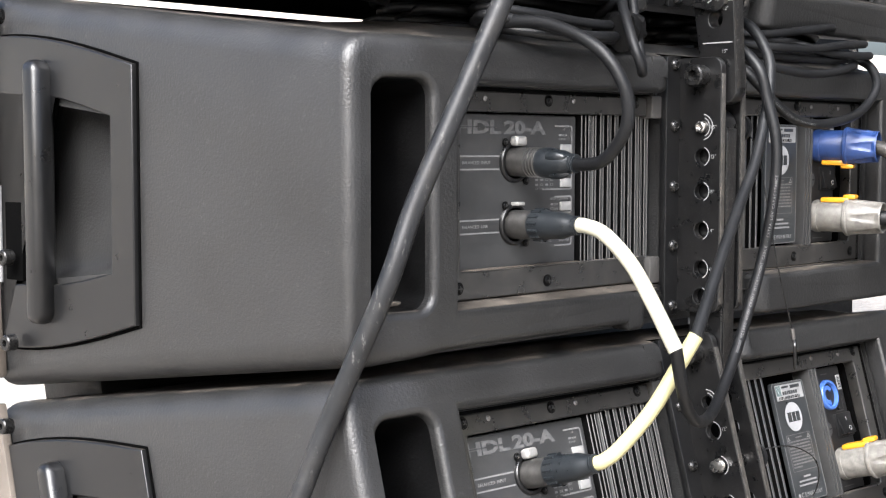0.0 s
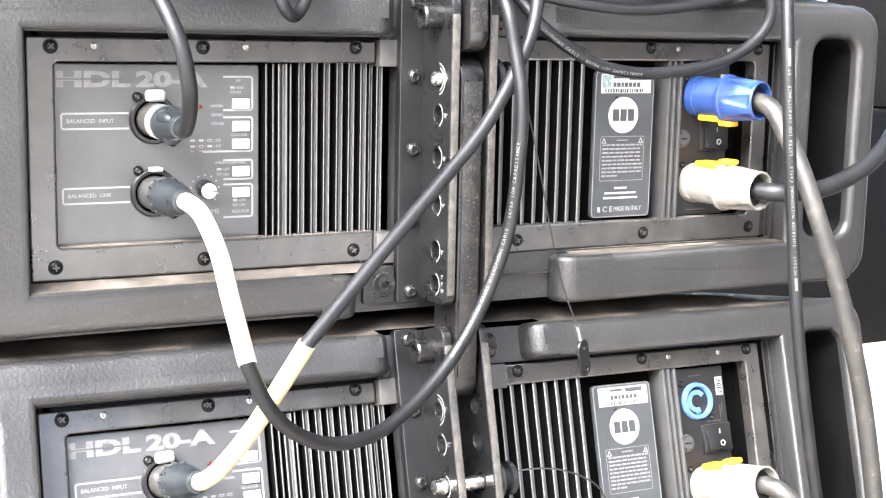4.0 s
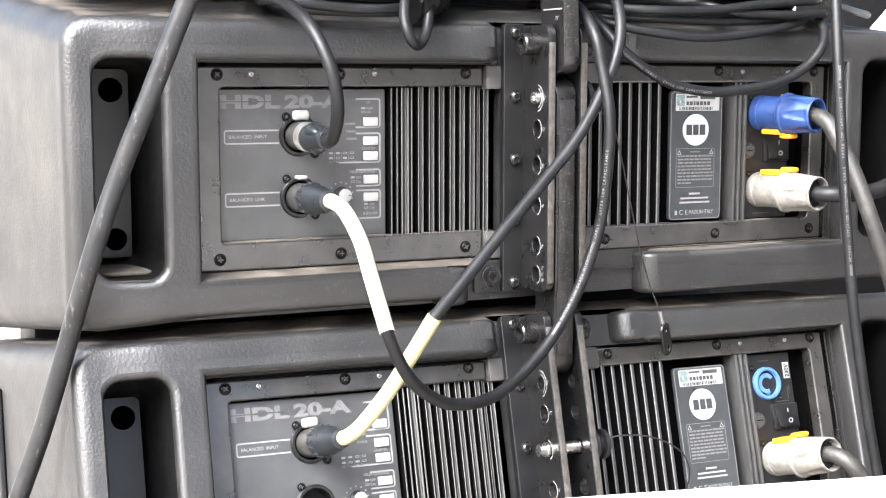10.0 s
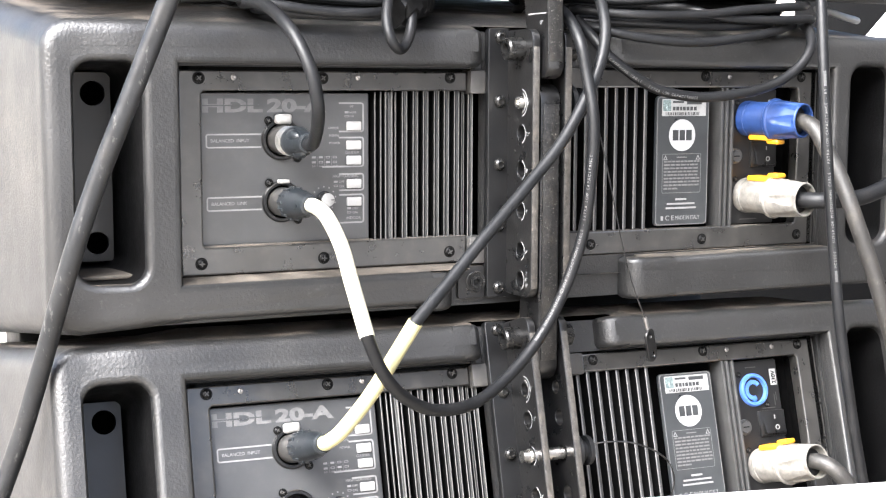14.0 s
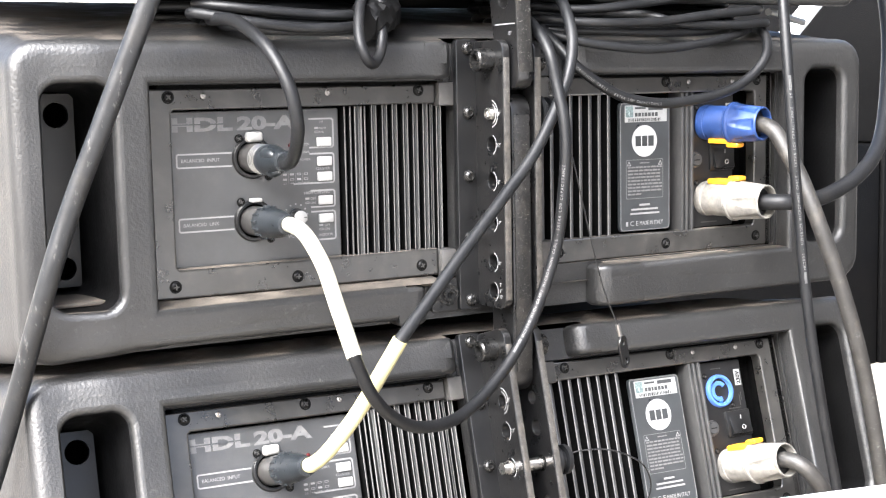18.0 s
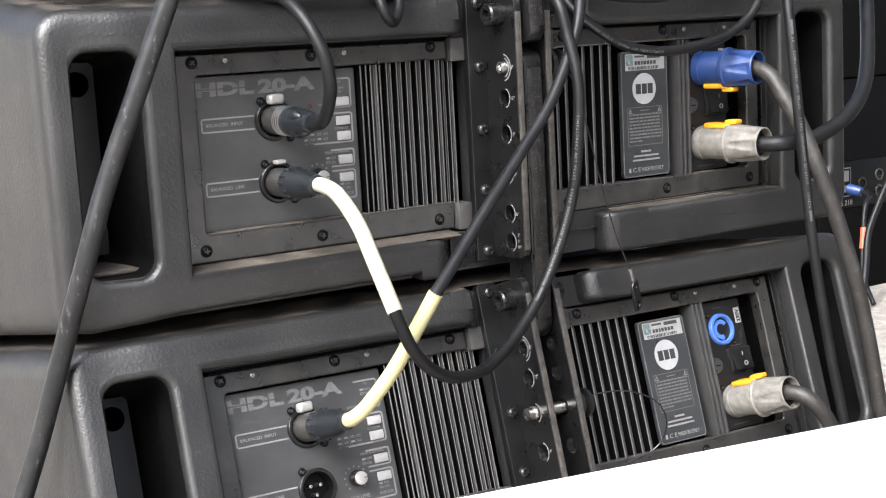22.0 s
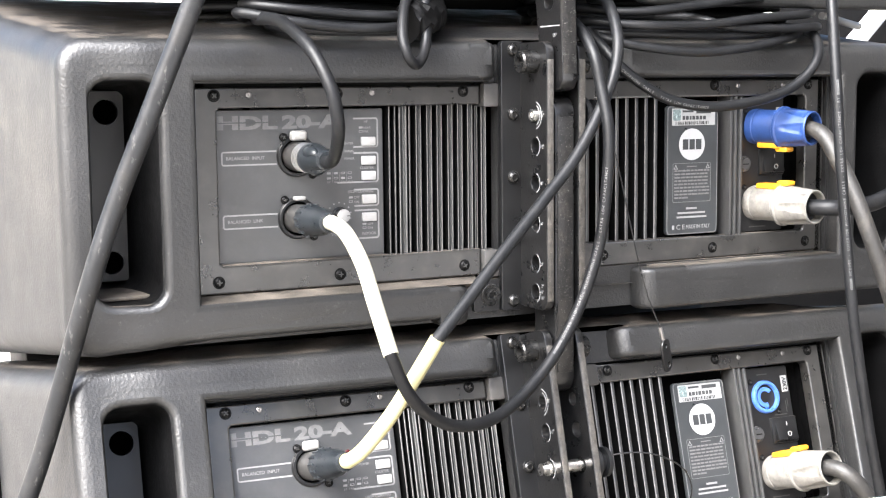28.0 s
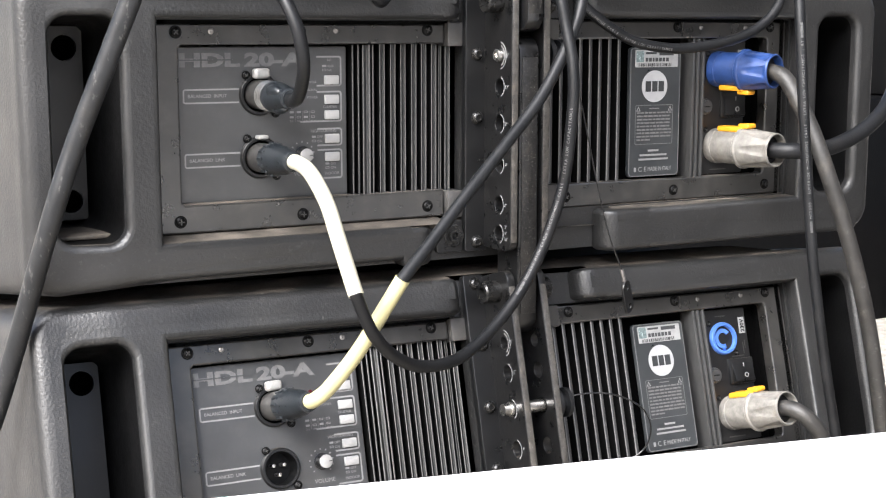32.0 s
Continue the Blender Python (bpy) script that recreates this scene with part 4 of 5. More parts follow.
def side_handle(box):
    """The pocket with its lifting bar on the left flank, and the drilled steel strip in front of it."""
    lean = Matrix.Rotation(math.atan(0.115), 4, "Z")
    def flank(off):
        return Matrix.Translation((-0.3135, 0.0, 0)) @ lean @ side_on(-off)
    arc_t = [(0.179 + 0.154 * k / 8, 0.1375 + 0.0255 * math.sin(math.pi / 2 * k / 8)) for k in range(9)]
    arc_b = [(0.333 - 0.154 * k / 8, -0.0335 - 0.0275 * math.cos(math.pi / 2 * k / 8)) for k in range(9)]
    pocket = [(0.203, 0.0), (0.203, 0.104), (0.235, 0.112), (0.262, 0.1175), (0.3328, 0.1215), (0.3328, -0.0155), (0.262, -0.0115), (0.235, -0.007)]
    part("handle_surround", flat_mesh("curve", flank(0.0005), 0.006, 0.0012, 2, [[*arc_b, *arc_t], pocket]), SMOOTH, box, "arched plastic surround of the lifting handle")
    bm = bmesh.new()
    rings = []
    for depth, pull in ((-0.003, -0.0006), (0.004, 0.0004), (0.012, 0.0025), (0.017, 0.006), (0.020, 0.011), (0.021, 0.017)):
        rings.append([bm.verts.new(lean @ Vector((depth, y + (pull if y < 0.25 else -pull if y > 0.3 else 0), z + (pull if z < 0.05 else -pull))) + Vector((-0.3135, 0, 0))) for y, z in pocket])
    for a, b in zip(rings, rings[1:]):
        for k in range(8):
            bm.faces.new((a[k], a[(k + 1) % 8], b[(k + 1) % 8], b[k]))
    bm.faces.new(rings[-1])
    part("handle_pocket", bm, PLASTIC, box, "smooth plastic pocket behind the handle")
    # Thin black sheet draws the shaded groove round the surround.
    part("surround_shade_line", flat_mesh("curve", flank(0.0003), 0.0014, 0, 0, [[*[(x - 0.0016, z - 0.0018) for x, z in arc_b], *[(x - 0.0016, z + 0.0014) for x, z in arc_t]], pocket]), SHADE_BLACK, box)
    bm = bmesh.new()
    block(bm, 0.252, 0.279, -0.0095, 0.0085, -0.040, 0.144, 0.0080, 4)
    for v in bm.verts:
        slim = 1 - 0.45 * abs((v.co.z - 0.052) / 0.092) ** 3
        v.co = lean @ Vector((v.co.y, 0.2655 + (v.co.x - 0.2655) * slim + 0.012 * ((v.co.z - 0.052) / 0.092) ** 2, v.co.z)) + Vector((-0.3135 - 0.0085, 0, 0))
    part("handle", bm, SMOOTH, box, "rounded black lifting handle")
    # Near-black block darkens the front part of the pocket.
    part("latch_block", flat_mesh("curve", flank(-0.006), 0.020, 0.0008, 1, [rounded(0.305, 0.326, -0.012, 0.045, 0.001, 2)]), SHADE_BLACK, box)
    drill = ((0.349, 0.0677, 0.0088), (0.361, 0.0258, 0.0076), (0.360, -0.0247, 0.0066), (0.360, -0.0540, 0.0066), (0.366, 0.1440, 0.0080))
    strip = part("side_strip", flat_mesh("curve", flank(0.0045), 0.006, 0.0006, 1, [rounded(0.3335, 0.392, -0.085, 0.195, 0.003, 2), *[circle(x, z, r, 22)[::-1] for x, z, r in drill]]), STRIP, box, "drilled brown-grey steel strip on the flank")
    # Black sheet gives the strip's holes their shade.
    part("strip_backing", flat_mesh("curve", flank(0.0005), 0.0010, 0, 0, [rounded(0.3360, 0.390, -0.082, 0.192, 0.003, 2)]), SHADE_BLACK, strip)
    for x, z, r in drill[:2]:
        part("hole_ring", flat_mesh("curve", flank(0.0085), 0.0004, 0, 0, [circle(x, z, r + 0.0032, 24), circle(x, z, r + 0.0002, 24)[::-1]]), PRINT, strip, "pale ring round a hole")
    for x, z in ((0.3475, 0.0053), (0.3455, -0.0555), (0.354, 0.1760)):
        part("strip_bolt", lathe(bmesh.new(), lean @ Vector((-0.3135 - 0.0080, x, z)) + Vector((0, 0, 0)), lean @ Vector((-1, 0, 0)), [(0, 0.0058), (0.007, 0.0058), (0.008, 0.0050), (0.008, 0.0024), (0.005, 0.0022), (0.005, 0)], 20), BOLT, strip)
    part("bolt_ring", flat_mesh("curve", flank(0.0085), 0.0006, 0, 0, [circle(0.354, 0.1760, 0.0105, 24), circle(0.354, 0.1760, 0.0062, 24)[::-1]]), DULL, strip, "bright washer")
    part("white_edge", flat_mesh("curve", flank(0.0040), 0.004, 0, 0, [rounded(0.3298, 0.3334, -0.014, 0.056, 0.0003, 1)]), PRINT, strip)
    for z0, z1 in ((0.1045, 0.1215), (0.0835, 0.1005)):
        part("printed_frame", flat_mesh("curve", flank(0.0084), 0.0002, 0, 0, [rounded(0.341, 0.368, z0, z1, 0.002, 3), rounded(0.3417, 0.3673, z0 + 0.0007, z1 - 0.0007, 0.0015, 3)[::-1]]), PRINT, strip)
        for k in range(5):
            z = z0 + 0.0018 + 0.0029 * k
            part("strip_print", flat_mesh("curve", flank(0.0084), 0.0002, 0, 0, [rounded(0.3428, 0.3665 - 0.004 * (k % 2), z, z + 0.0013, 0.0002, 1)]), PRINT, strip)
    part("front_grille", block(bmesh.new(), X0 - 0.05, X1 + 0.05, 0.399, 0.42, -0.085, 0.185, 0.004), FRAME, box)
    part("front_frame", block(bmesh.new(), X0 + 0.03, X1 - 0.03, 0.340, 0.398, -0.085, 0.185, 0.003), FRAME, box)


middle = cabinet()
middle["label"] = "black line-array loudspeaker between two others, both audio sockets plugged"
lower = copy_thing(middle, Matrix.Translation((-0.001, -0.0368, -0.202)) @ Euler((radians(-16.5), radians(0.8), radians(-0.3))).to_matrix().to_4x4())
lower["label"] = "lowest black line-array loudspeaker, tilted back, blue mains inlet unplugged"
upper = copy_thing(middle, Matrix.Translation((0.004, -0.0060, 0.2235)) @ Euler((radians(14.4), 0, 0)).to_matrix().to_4x4())
upper["label"] = "topmost black line-array loudspeaker leaning over coiled cables"
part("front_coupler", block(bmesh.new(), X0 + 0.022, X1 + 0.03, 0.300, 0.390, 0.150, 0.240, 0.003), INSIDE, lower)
# Added near-black blocks fill the gap as the upper cabinet's shaded underside.
part("dark_gap_fill", block(bmesh.new(), -0.205, 0.250, 0.0721, 0.1221, -0.0675, -0.050, 0.003), INSIDE, upper)
part("dark_gap_fill_front", block(bmesh.new(), X0 - 0.02, X1 + 0.02, 0.3256, 0.3756, -0.1094, -0.080, 0.003), INSIDE, upper)


# ---- plugs and cables ----
def placed(ob, q):
    """A point of a cabinet in the world."""
    return ob.matrix_basis @ Vector(q)


def audio_plug(owner, base, end, rings=0, latch=0.4):
    """A nickel cable plug with its latch, a boot and a strain relief between the socket and the place where the cable leaves."""
    a, b = Vector(base), Vector(end)
    w = (b - a).normalized()
    n = (b - a).length
    s = 0.0225 if rings else 0.0165
    part("plug_shell", lathe(bmesh.new(), a, w, [(-0.004, 0.0), (-0.004, 0.0096), (0.0105, 0.0096), (0.0115, 0.0092), (s, 0.0092), (s + 0.0005, 0.0084), (s + 0.0005, 0)], 32), SHELL, owner, "gunmetal plug shell")
    r = 0.0098 if rings else 0.0103
    part("plug_boot", lathe(bmesh.new(), a + w * s, w, [(-0.001, 0.0), (-0.001, r - 0.0006), (0.001, r), (0.007, r + 0.0001), (0.011, r - 0.0012), (0.62 * (n - s), r - 0.0016), (n - s - 0.006, 0.0066), (n - s - 0.004, 0.0060), (n - s, 0.0056), (n - s, 0.0)], 32), BOOT, owner, "dark rubber boot")
    side = w.orthogonal().normalized()
    other = w.cross(side)
    if not rings:
        for k in range(14):
            t = 2 * math.pi * k / 14
            q = a + w * (s + 0.0005) + (side * math.cos(t) + other * math.sin(t)) * (r - 0.0002)
            part("grip_rib", lathe(bmesh.new(), q, w, [(0, 0.0), (0.0004, 0.0011), (0.0076, 0.0011), (0.008, 0.0)], 6), BOOT, owner)
    for k in range(3):
        q = a + w * (n - 0.0055 + 0.0018 * k)
        part("relief_ring", lathe(bmesh.new(), q, w, [(0, 0.0052), (0.0003, 0.0062), (0.0008, 0.0062), (0.0011, 0.0052)], 20), BOOT, owner)
    for k in range(rings):
        part("shell_ring", lathe(bmesh.new(), a + w * (0.0120 + 0.0026 * k), w, [(0, 0.0090), (0.0002, 0.0097), (0.0008, 0.0097), (0.0010, 0.0090)], 32), RINGS, owner, "bright metal ring")
    up = (Vector((0, 0, 1)) - w * w.z).normalized()
    m = Matrix.Translation(a + w * 0.0025 + up * 0.0135) @ Matrix((w.cross(up), w, up)).transposed().to_4x4()
    k = latch
    bm = block(bmesh.new(), -0.0055 * (0.4 + 0.6 * k), 0.0055 * (0.4 + 0.6 * k), -0.005, 0.0020, -0.0034 * k, 0.0034 * k, 0.0022 * k, 4)
    bmesh.ops.transform(bm, matrix=m, verts=bm.verts)
    part("latch", bm, LATCH, owner, "bright metal release latch")
    if rings:
        for t in (0.6, 2.7, 4.8):
            q = a + w * (s + 0.006) + (side * math.cos(t) + other * math.sin(t)) * 0.0062
            part("grip_lobe", lathe(bmesh.new(), q, w, [(0, 0.0), (0.0008, 0.0030), (0.003, 0.0044), (0.010, 0.0040), (0.015, 0.0022), (0.017, 0.0)], 12), BOOT, owner)


def power_plug(owner, base, end, mat, latch_side):
    """A chunky twist-lock mains plug."""
    a, b = Vector(base), Vector(end)
    w = (b - a).normalized()
    n = (b - a).length
    h = n * 0.46
    part("plug_body", lathe(bmesh.new(), a, w, [(-0.006, 0.0), (-0.006, 0.0134), (-0.0057, 0.0137), (0.0000, 0.0137), (0.0003, 0.0134), (0.0003, 0.0131), (h - 0.0010, 0.0131), (h + 0.003, 0.0120), (n - 0.017, 0.0108), (n - 0.017, 0.0)], 40), mat, owner)
    part("cable_gland", lathe(bmesh.new(), a + w * (n - 0.0090), w, [(0, 0.0), (0, 0.0106), (0.003, 0.0104), (0.004, 0.0080), (0.0045, 0.0)], 24), RUBBER, owner, "black rubber gland")
    up = (Vector((0, 0, 1)) - w * w.z).normalized() * latch_side
    turn = Matrix((w.cross(up), w, up)).transposed().to_4x4()
    bm = block(bmesh.new(), -0.0065, 0.0065, 0.0015, h + 0.001, 0.0118, 0.0160, 0.0012)
    bmesh.ops.transform(bm, matrix=Matrix.Translation(a) @ turn, verts=bm.verts)
    part("latch", bm, AMBER, owner, "amber release latch")
    # grip: a round collar that runs out into six flats towards the cable
    bm, rings, seg = bmesh.new(), [], 96
    profile = [(h - 0.0026, 0.0129), (h - 0.0024, 0.0152), (h - 0.0016, 0.0160), (h + 0.0004, 0.0161), (h + 0.0014, 0.0151), *[(h + 0.003 + (n - h - 0.0045) * k / 24, 0.0150 - 0.0022 * k / 24) for k in range(25)], (n - 0.0012, 0.0130), (n - 0.0003, 0.0128), (n, 0.0122), (n - 0.0004, 0.0115), (n - 0.016, 0.0100)]
    for k, (d, r) in enumerate(profile):
        s = min(1.0, max(0.0, (d - h - 0.003) / (n - h - 0.003)))
        ring = []
        for q in range(seg):
            t = 2 * math.pi * q / seg
            u = abs((t + math.pi / 6) % (math.pi / 3) - math.pi / 6) / (0.10 + 0.30 * s)
            sunk = 0.0013 * min(1.0, 4 * s, 9 * max(0.0, 0.93 - s)) * (1 - u ** 3) if u < 1 and 4 < k < len(profile) - 4 else 0.0
            rr = r - sunk
            ring.append(bm.verts.new(turn @ Vector((rr * math.cos(t), d, rr * math.sin(t))) + a))
        rings.append(ring)
    for p, q in zip(rings, rings[1:]):
        for k in range(seg):
            bm.faces.new((p[k], p[(k + 1) % seg], q[(k + 1) % seg], q[k]))
    grip = part("grip", bm, mat, owner)
    grip.data.set_sharp_from_angle(angle=radians(24))
    bm = block(bmesh.new(), -0.0052, 0.0052, h - 0.0045, h + 0.0060, 0.0148, 0.0186, 0.0014)
    bmesh.ops.transform(bm, matrix=Matrix.Translation(a) @ turn, verts=bm.verts)
    part("latch_tip", bm, AMBER, owner)


# signal cable into the upper socket of the middle cabinet
c = thing("audio_cable", "black audio cable with a ringed nickel plug in the upper socket", "cable")
audio_plug(c, (-0.1585, 0.003, 0.0746), (-0.1575, -0.047, 0.0738), 4, 1.0)
part("cable", tube(bmesh.new(), [(-0.1575, -0.043, 0.0738), (-0.1600, -0.054, 0.0732), (-0.1635, -0.072, 0.0757), (-0.1660, -0.086, 0.086), (-0.1695, -0.096, 0.100), (-0.1745, -0.097, 0.120), (-0.1815, -0.082, 0.143), (-0.186, -0.046, 0.1590), (-0.187, -0.005, 0.1625), (-0.165, 0.03, 0.165)], 0.0040), RUBBER, c)

# link cable: cream sleeve, then black, looping up to the gap above
link = c = thing("link_cable", "black link cable with a cream sleeve hanging in a deep loop", "cable")
audio_plug(c, (-0.1585, 0.003, 0.0337), (-0.1572, -0.049, 0.0350))
part("sleeve", tube(bmesh.new(), [(-0.1572, -0.046, 0.0350), (-0.157, -0.054, 0.0350), (-0.154, -0.067, 0.030), (-0.151, -0.085, 0.013), (-0.150, -0.100, -0.008), (-0.147, -0.117, -0.038)], 0.0048), CREAM, c, "cream heat-shrink sleeve")
LOOP = [(-0.1471, -0.1165, -0.0370), (-0.147, -0.117, -0.038), (-0.135, -0.113, -0.062), (-0.117, -0.105, -0.080), (-0.091, -0.095, -0.092), (-0.054, -0.080, -0.092), (-0.014, -0.066, -0.070), (0.014, -0.060, -0.037), (0.031, -0.062, 0.007), (0.034, -0.068, 0.049), (0.035, -0.069, 0.087), (0.033, -0.062, 0.119), (0.031, -0.055, 0.142), (0.034, -0.030, 0.160), (0.044, 0.010, 0.168)]
part("cable", tube(bmesh.new(), LOOP, 0.0040), RUBBER, c)

# cable into the lower cabinet: yellow sleeve, then grey
c = thing("link_cable", "grey cable with a pale yellow sleeve plugged into the lowest cabinet", "cable")
base = placed(lower, (-0.1585, 0.003, 0.0746))
audio_plug(c, base, (-0.1555, -0.0640, -0.1140), 0, 1.0)
part("sleeve", tube(bmesh.new(), [(-0.1557, -0.061, -0.1145), (-0.154, -0.068, -0.112), (-0.147, -0.076, -0.103), (-0.134, -0.090, -0.079), (-0.120, -0.100, -0.051), (-0.111, -0.106, -0.033)], 0.0048), YELLOW, c, "pale yellow heat-shrink sleeve")
RISE = [(-0.1115, -0.1057, -0.0340), (-0.111, -0.106, -0.033), (-0.089, -0.098, -0.015), (-0.054, -0.086, 0.015), (-0.018, -0.074, 0.045), (0.012, -0.066, 0.073), (0.036, -0.058, 0.104), (0.050, -0.053, 0.129), (0.056, -0.047, 0.152), (0.062, -0.025, 0.176), (0.070, 0.010, 0.182)]
part("cable", tube(bmesh.new(), RISE, 0.0040), SLATE, c)

# mains cables
c = thing("mains_cable", "black mains cable with a blue twist-lock plug", "cable")
power_plug(c, (0.2210, 0.004, 0.0865), (0.2350, -0.0405, 0.0856), BLUE, -1)
part("cable", tube(bmesh.new(), [(0.2300, -0.026, 0.0858), (0.2345, -0.039, 0.0850), (0.2362, -0.051, 0.080), (0.239, -0.062, 0.064), (0.244, -0.072, 0.044), (0.250, -0.083, 0.014), (0.264, -0.090, -0.029), (0.279, -0.093, -0.073), (0.293, -0.093, -0.117), (0.308, -0.093, -0.180), (0.335, -0.09, -0.300), (0.36, -0.06, -0.50), (0.45, -0.05, -0.63)], 0.0061), DUSTY, c)
c = thing("mains_cable", "black mains cable with a scuffed white twist-lock plug", "cable")
power_plug(c, (0.2210, 0.004, 0.0272), (0.2325, -0.0480, 0.0270), DIRTY, 1)
part("cable", tube(bmesh.new(), [(0.2290, -0.034, 0.0268), (0.2325, -0.046, 0.0268), (0.239, -0.057, 0.027), (0.253, -0.060, 0.027), (0.281, -0.060, 0.030), (0.320, -0.055, 0.044), (0.363, -0.035, 0.067), (0.408, 0.000, 0.112), (0.449, 0.040, 0.171), (0.470, 0.080, 0.234), (0.440, 0.12, 0.30), (0.36, 0.16, 0.33)], 0.0061), RUBBER, c)
c = thing("mains_cable", "black mains cable with a white plug in the lowest cabinet", "cable")
b0, b1 = placed(lower, (0.2210, 0.004, 0.0272)), placed(lower, (0.2290, -0.0480, 0.0272))
power_plug(c, b0, b1, DIRTY, 1)
part("cable", tube(bmesh.new(), [placed(lower, (0.2262, -0.034, 0.0268)), b1, b1 + Vector((0.006, -0.012, -0.004)), b1 + Vector((0.018, -0.018, -0.020)), b1 + Vector((0.034, -0.016, -0.046)), b1 + Vector((0.050, -0.010, -0.090)), b1 + Vector((0.07, 0.0, -0.2)), b1 + Vector((0.12, 0.05, -0.42))], 0.0061), DUSTY, c)

# hanging printed cable, and the thick one across the left end
HANG = [(0.222, -0.03, 0.236), (0.1945, -0.094, 0.212), (0.1875, -0.109, 0.184), (0.1805, -0.124, 0.124), (0.1815, -0.129, 0.069), (0.1875, -0.129, 0.021), (0.1975, -0.129, -0.048), (0.2135, -0.129, -0.124), (0.2285, -0.129, -0.184), (0.2545, -0.129, -0.3), (0.29, -0.09, -0.5), (0.35, -0.1, -0.634)]
c = tagged(part("microphone_cable", tube(bmesh.new(), HANG, 0.0038), RUBBER, None), "thin black microphone cable hanging down with white printing", "cable")
hanging = c
THICK = [(-0.150, 0.02, 0.262), (-0.185, -0.06, 0.262), (-0.208, -0.083, 0.243), (-0.2200, -0.083, 0.225), (-0.2336, -0.074, 0.200), (-0.2517, -0.0617, 0.150), (-0.2699, -0.0494, 0.100), (-0.288, -0.0375, 0.050), (-0.3035, -0.0285, 0.0), (-0.3265, 0.008, -0.1), (-0.359, 0.020, -0.2), (-0.398, 0.0, -0.35), (-0.44, -0.08, -0.632)]
thick = tagged(part("thick_cable", tube(bmesh.new(), THICK, 0.0061, 18), GREY_RUBBER, None), "thick dusty grey power cable slanting across the cabinets", "cable")
bm = bmesh.new()
bmesh.ops.create_icosphere(bm, subdivisions=2, radius=1, matrix=Matrix.LocRotScale((-0.2493, -0.0800, 0.1907), Euler((0, 0.3, 0)), (0.0042, 0.0030, 0.0056)))
part("white_mark", bm, WHITE, thick, "small white mark on the cable")
tagged(part("thick_cable", tube(bmesh.new(), [(-0.2550, -0.0920, 0.2040), (-0.2515, -0.0920, 0.1956), (-0.2424, -0.0920, 0.1900), (-0.2189, -0.0920, 0.1879), (-0.1944, -0.0920, 0.1931), (-0.1766, -0.0920, 0.2011), (-0.1661, -0.0920, 0.2155)], 0.0038, 16), GREY_RUBBER, None), "thick grey cable sagging below the topmost cabinet", "cable")
ARC = [(0.058, -0.005, 0.158), (0.063, -0.022, 0.143), (0.070, -0.031, 0.131), (0.090, -0.034, 0.117), (0.114, -0.034, 0.107), (0.151, -0.034, 0.103), (0.198, -0.034, 0.109), (0.227, -0.034, 0.121), (0.245, -0.032, 0.139), (0.254, -0.015, 0.157), (0.250, 0.02, 0.164)]
arc = tagged(part("microphone_cable", tube(bmesh.new(), ARC, 0.0038), RUBBER, None), "black microphone cable sagging in an arc with white printing", "cable")


def coil(label, strands, x0, x1, z, extra, seed):
    """Turns of cable lying on top of a cabinet: some given, the rest lying loosely behind them."""
    rng = random.Random(seed)
    c = thing("coiled_cable", label, "cable")
    for pts in strands:
        part("turn", tube(bmesh.new(), pts, 0.0033, 12), RUBBER, c)
    for k in range(extra):
        y = 0.005 + 0.055 * k / extra
        h = [z + 0.0042 + 0.130 * max(y, 0) + rise(y) + (k % 3) * 0.0078 + rng.uniform(0, 0.002) for _ in range(10)]
        e = 0.075 * (x1 - x0) / 0.2
        xs = [x0 + e, x0 + 0.4 * e, x0 + 0.008, x0, *[x0 + (x1 - x0) * t + rng.uniform(-0.008, 0.008) for t in (0.35, 0.6)], x1, x1 - 0.008, x1 - 0.4 * e, x1 - e]
        ys = [y + 0.075, y + 0.070, y + 0.050, y + 0.022, y + rng.uniform(-0.008, 0.008), y + rng.uniform(-0.008, 0.008), y + 0.022, y + 0.050, y + 0.070, y + 0.075]
        part("turn", tube(bmesh.new(), list(zip(xs, ys, h)), 0.0034, 12), RUBBER, c)
    return c


c = coil("coil of black cable lying on the middle cabinet", [
    [(-0.19, 0.012, 0.164), (-0.200, -0.010, 0.166), (-0.172, -0.028, 0.160), (-0.137, -0.032, 0.156), (-0.102, -0.030, 0.157), (-0.070, -0.005, 0.162)],
    [(-0.18, 0.025, 0.172), (-0.193, 0.0, 0.172), (-0.166, -0.020, 0.168), (-0.127, -0.024, 0.165), (-0.097, -0.024, 0.165), (-0.063, 0.005, 0.170)],
    [(-0.165, 0.02, 0.160), (-0.177, 0.0, 0.159), (-0.160, -0.022, 0.1555), (-0.128, -0.027, 0.1545), (-0.098, -0.026, 0.1555), (-0.063, 0.005, 0.160)]], -0.205, -0.065, 0.150, 7, 3)
bm = tube(bmesh.new(), [(-0.095, -0.031, 0.160), (-0.082, -0.026, 0.164), (-0.070, -0.010, 0.168), (-0.060, 0.008, 0.168)], 0.0125, 16)
for v in bm.verts:
    v.co += Vector((0, 0, 1)) * 0.0015 * math.sin(v.co.x * 900) + Vector((0, 0.0015 * math.sin(v.co.z * 700), 0))
part("tape", bm, INSIDE, c, "crumpled black tape round the coil")
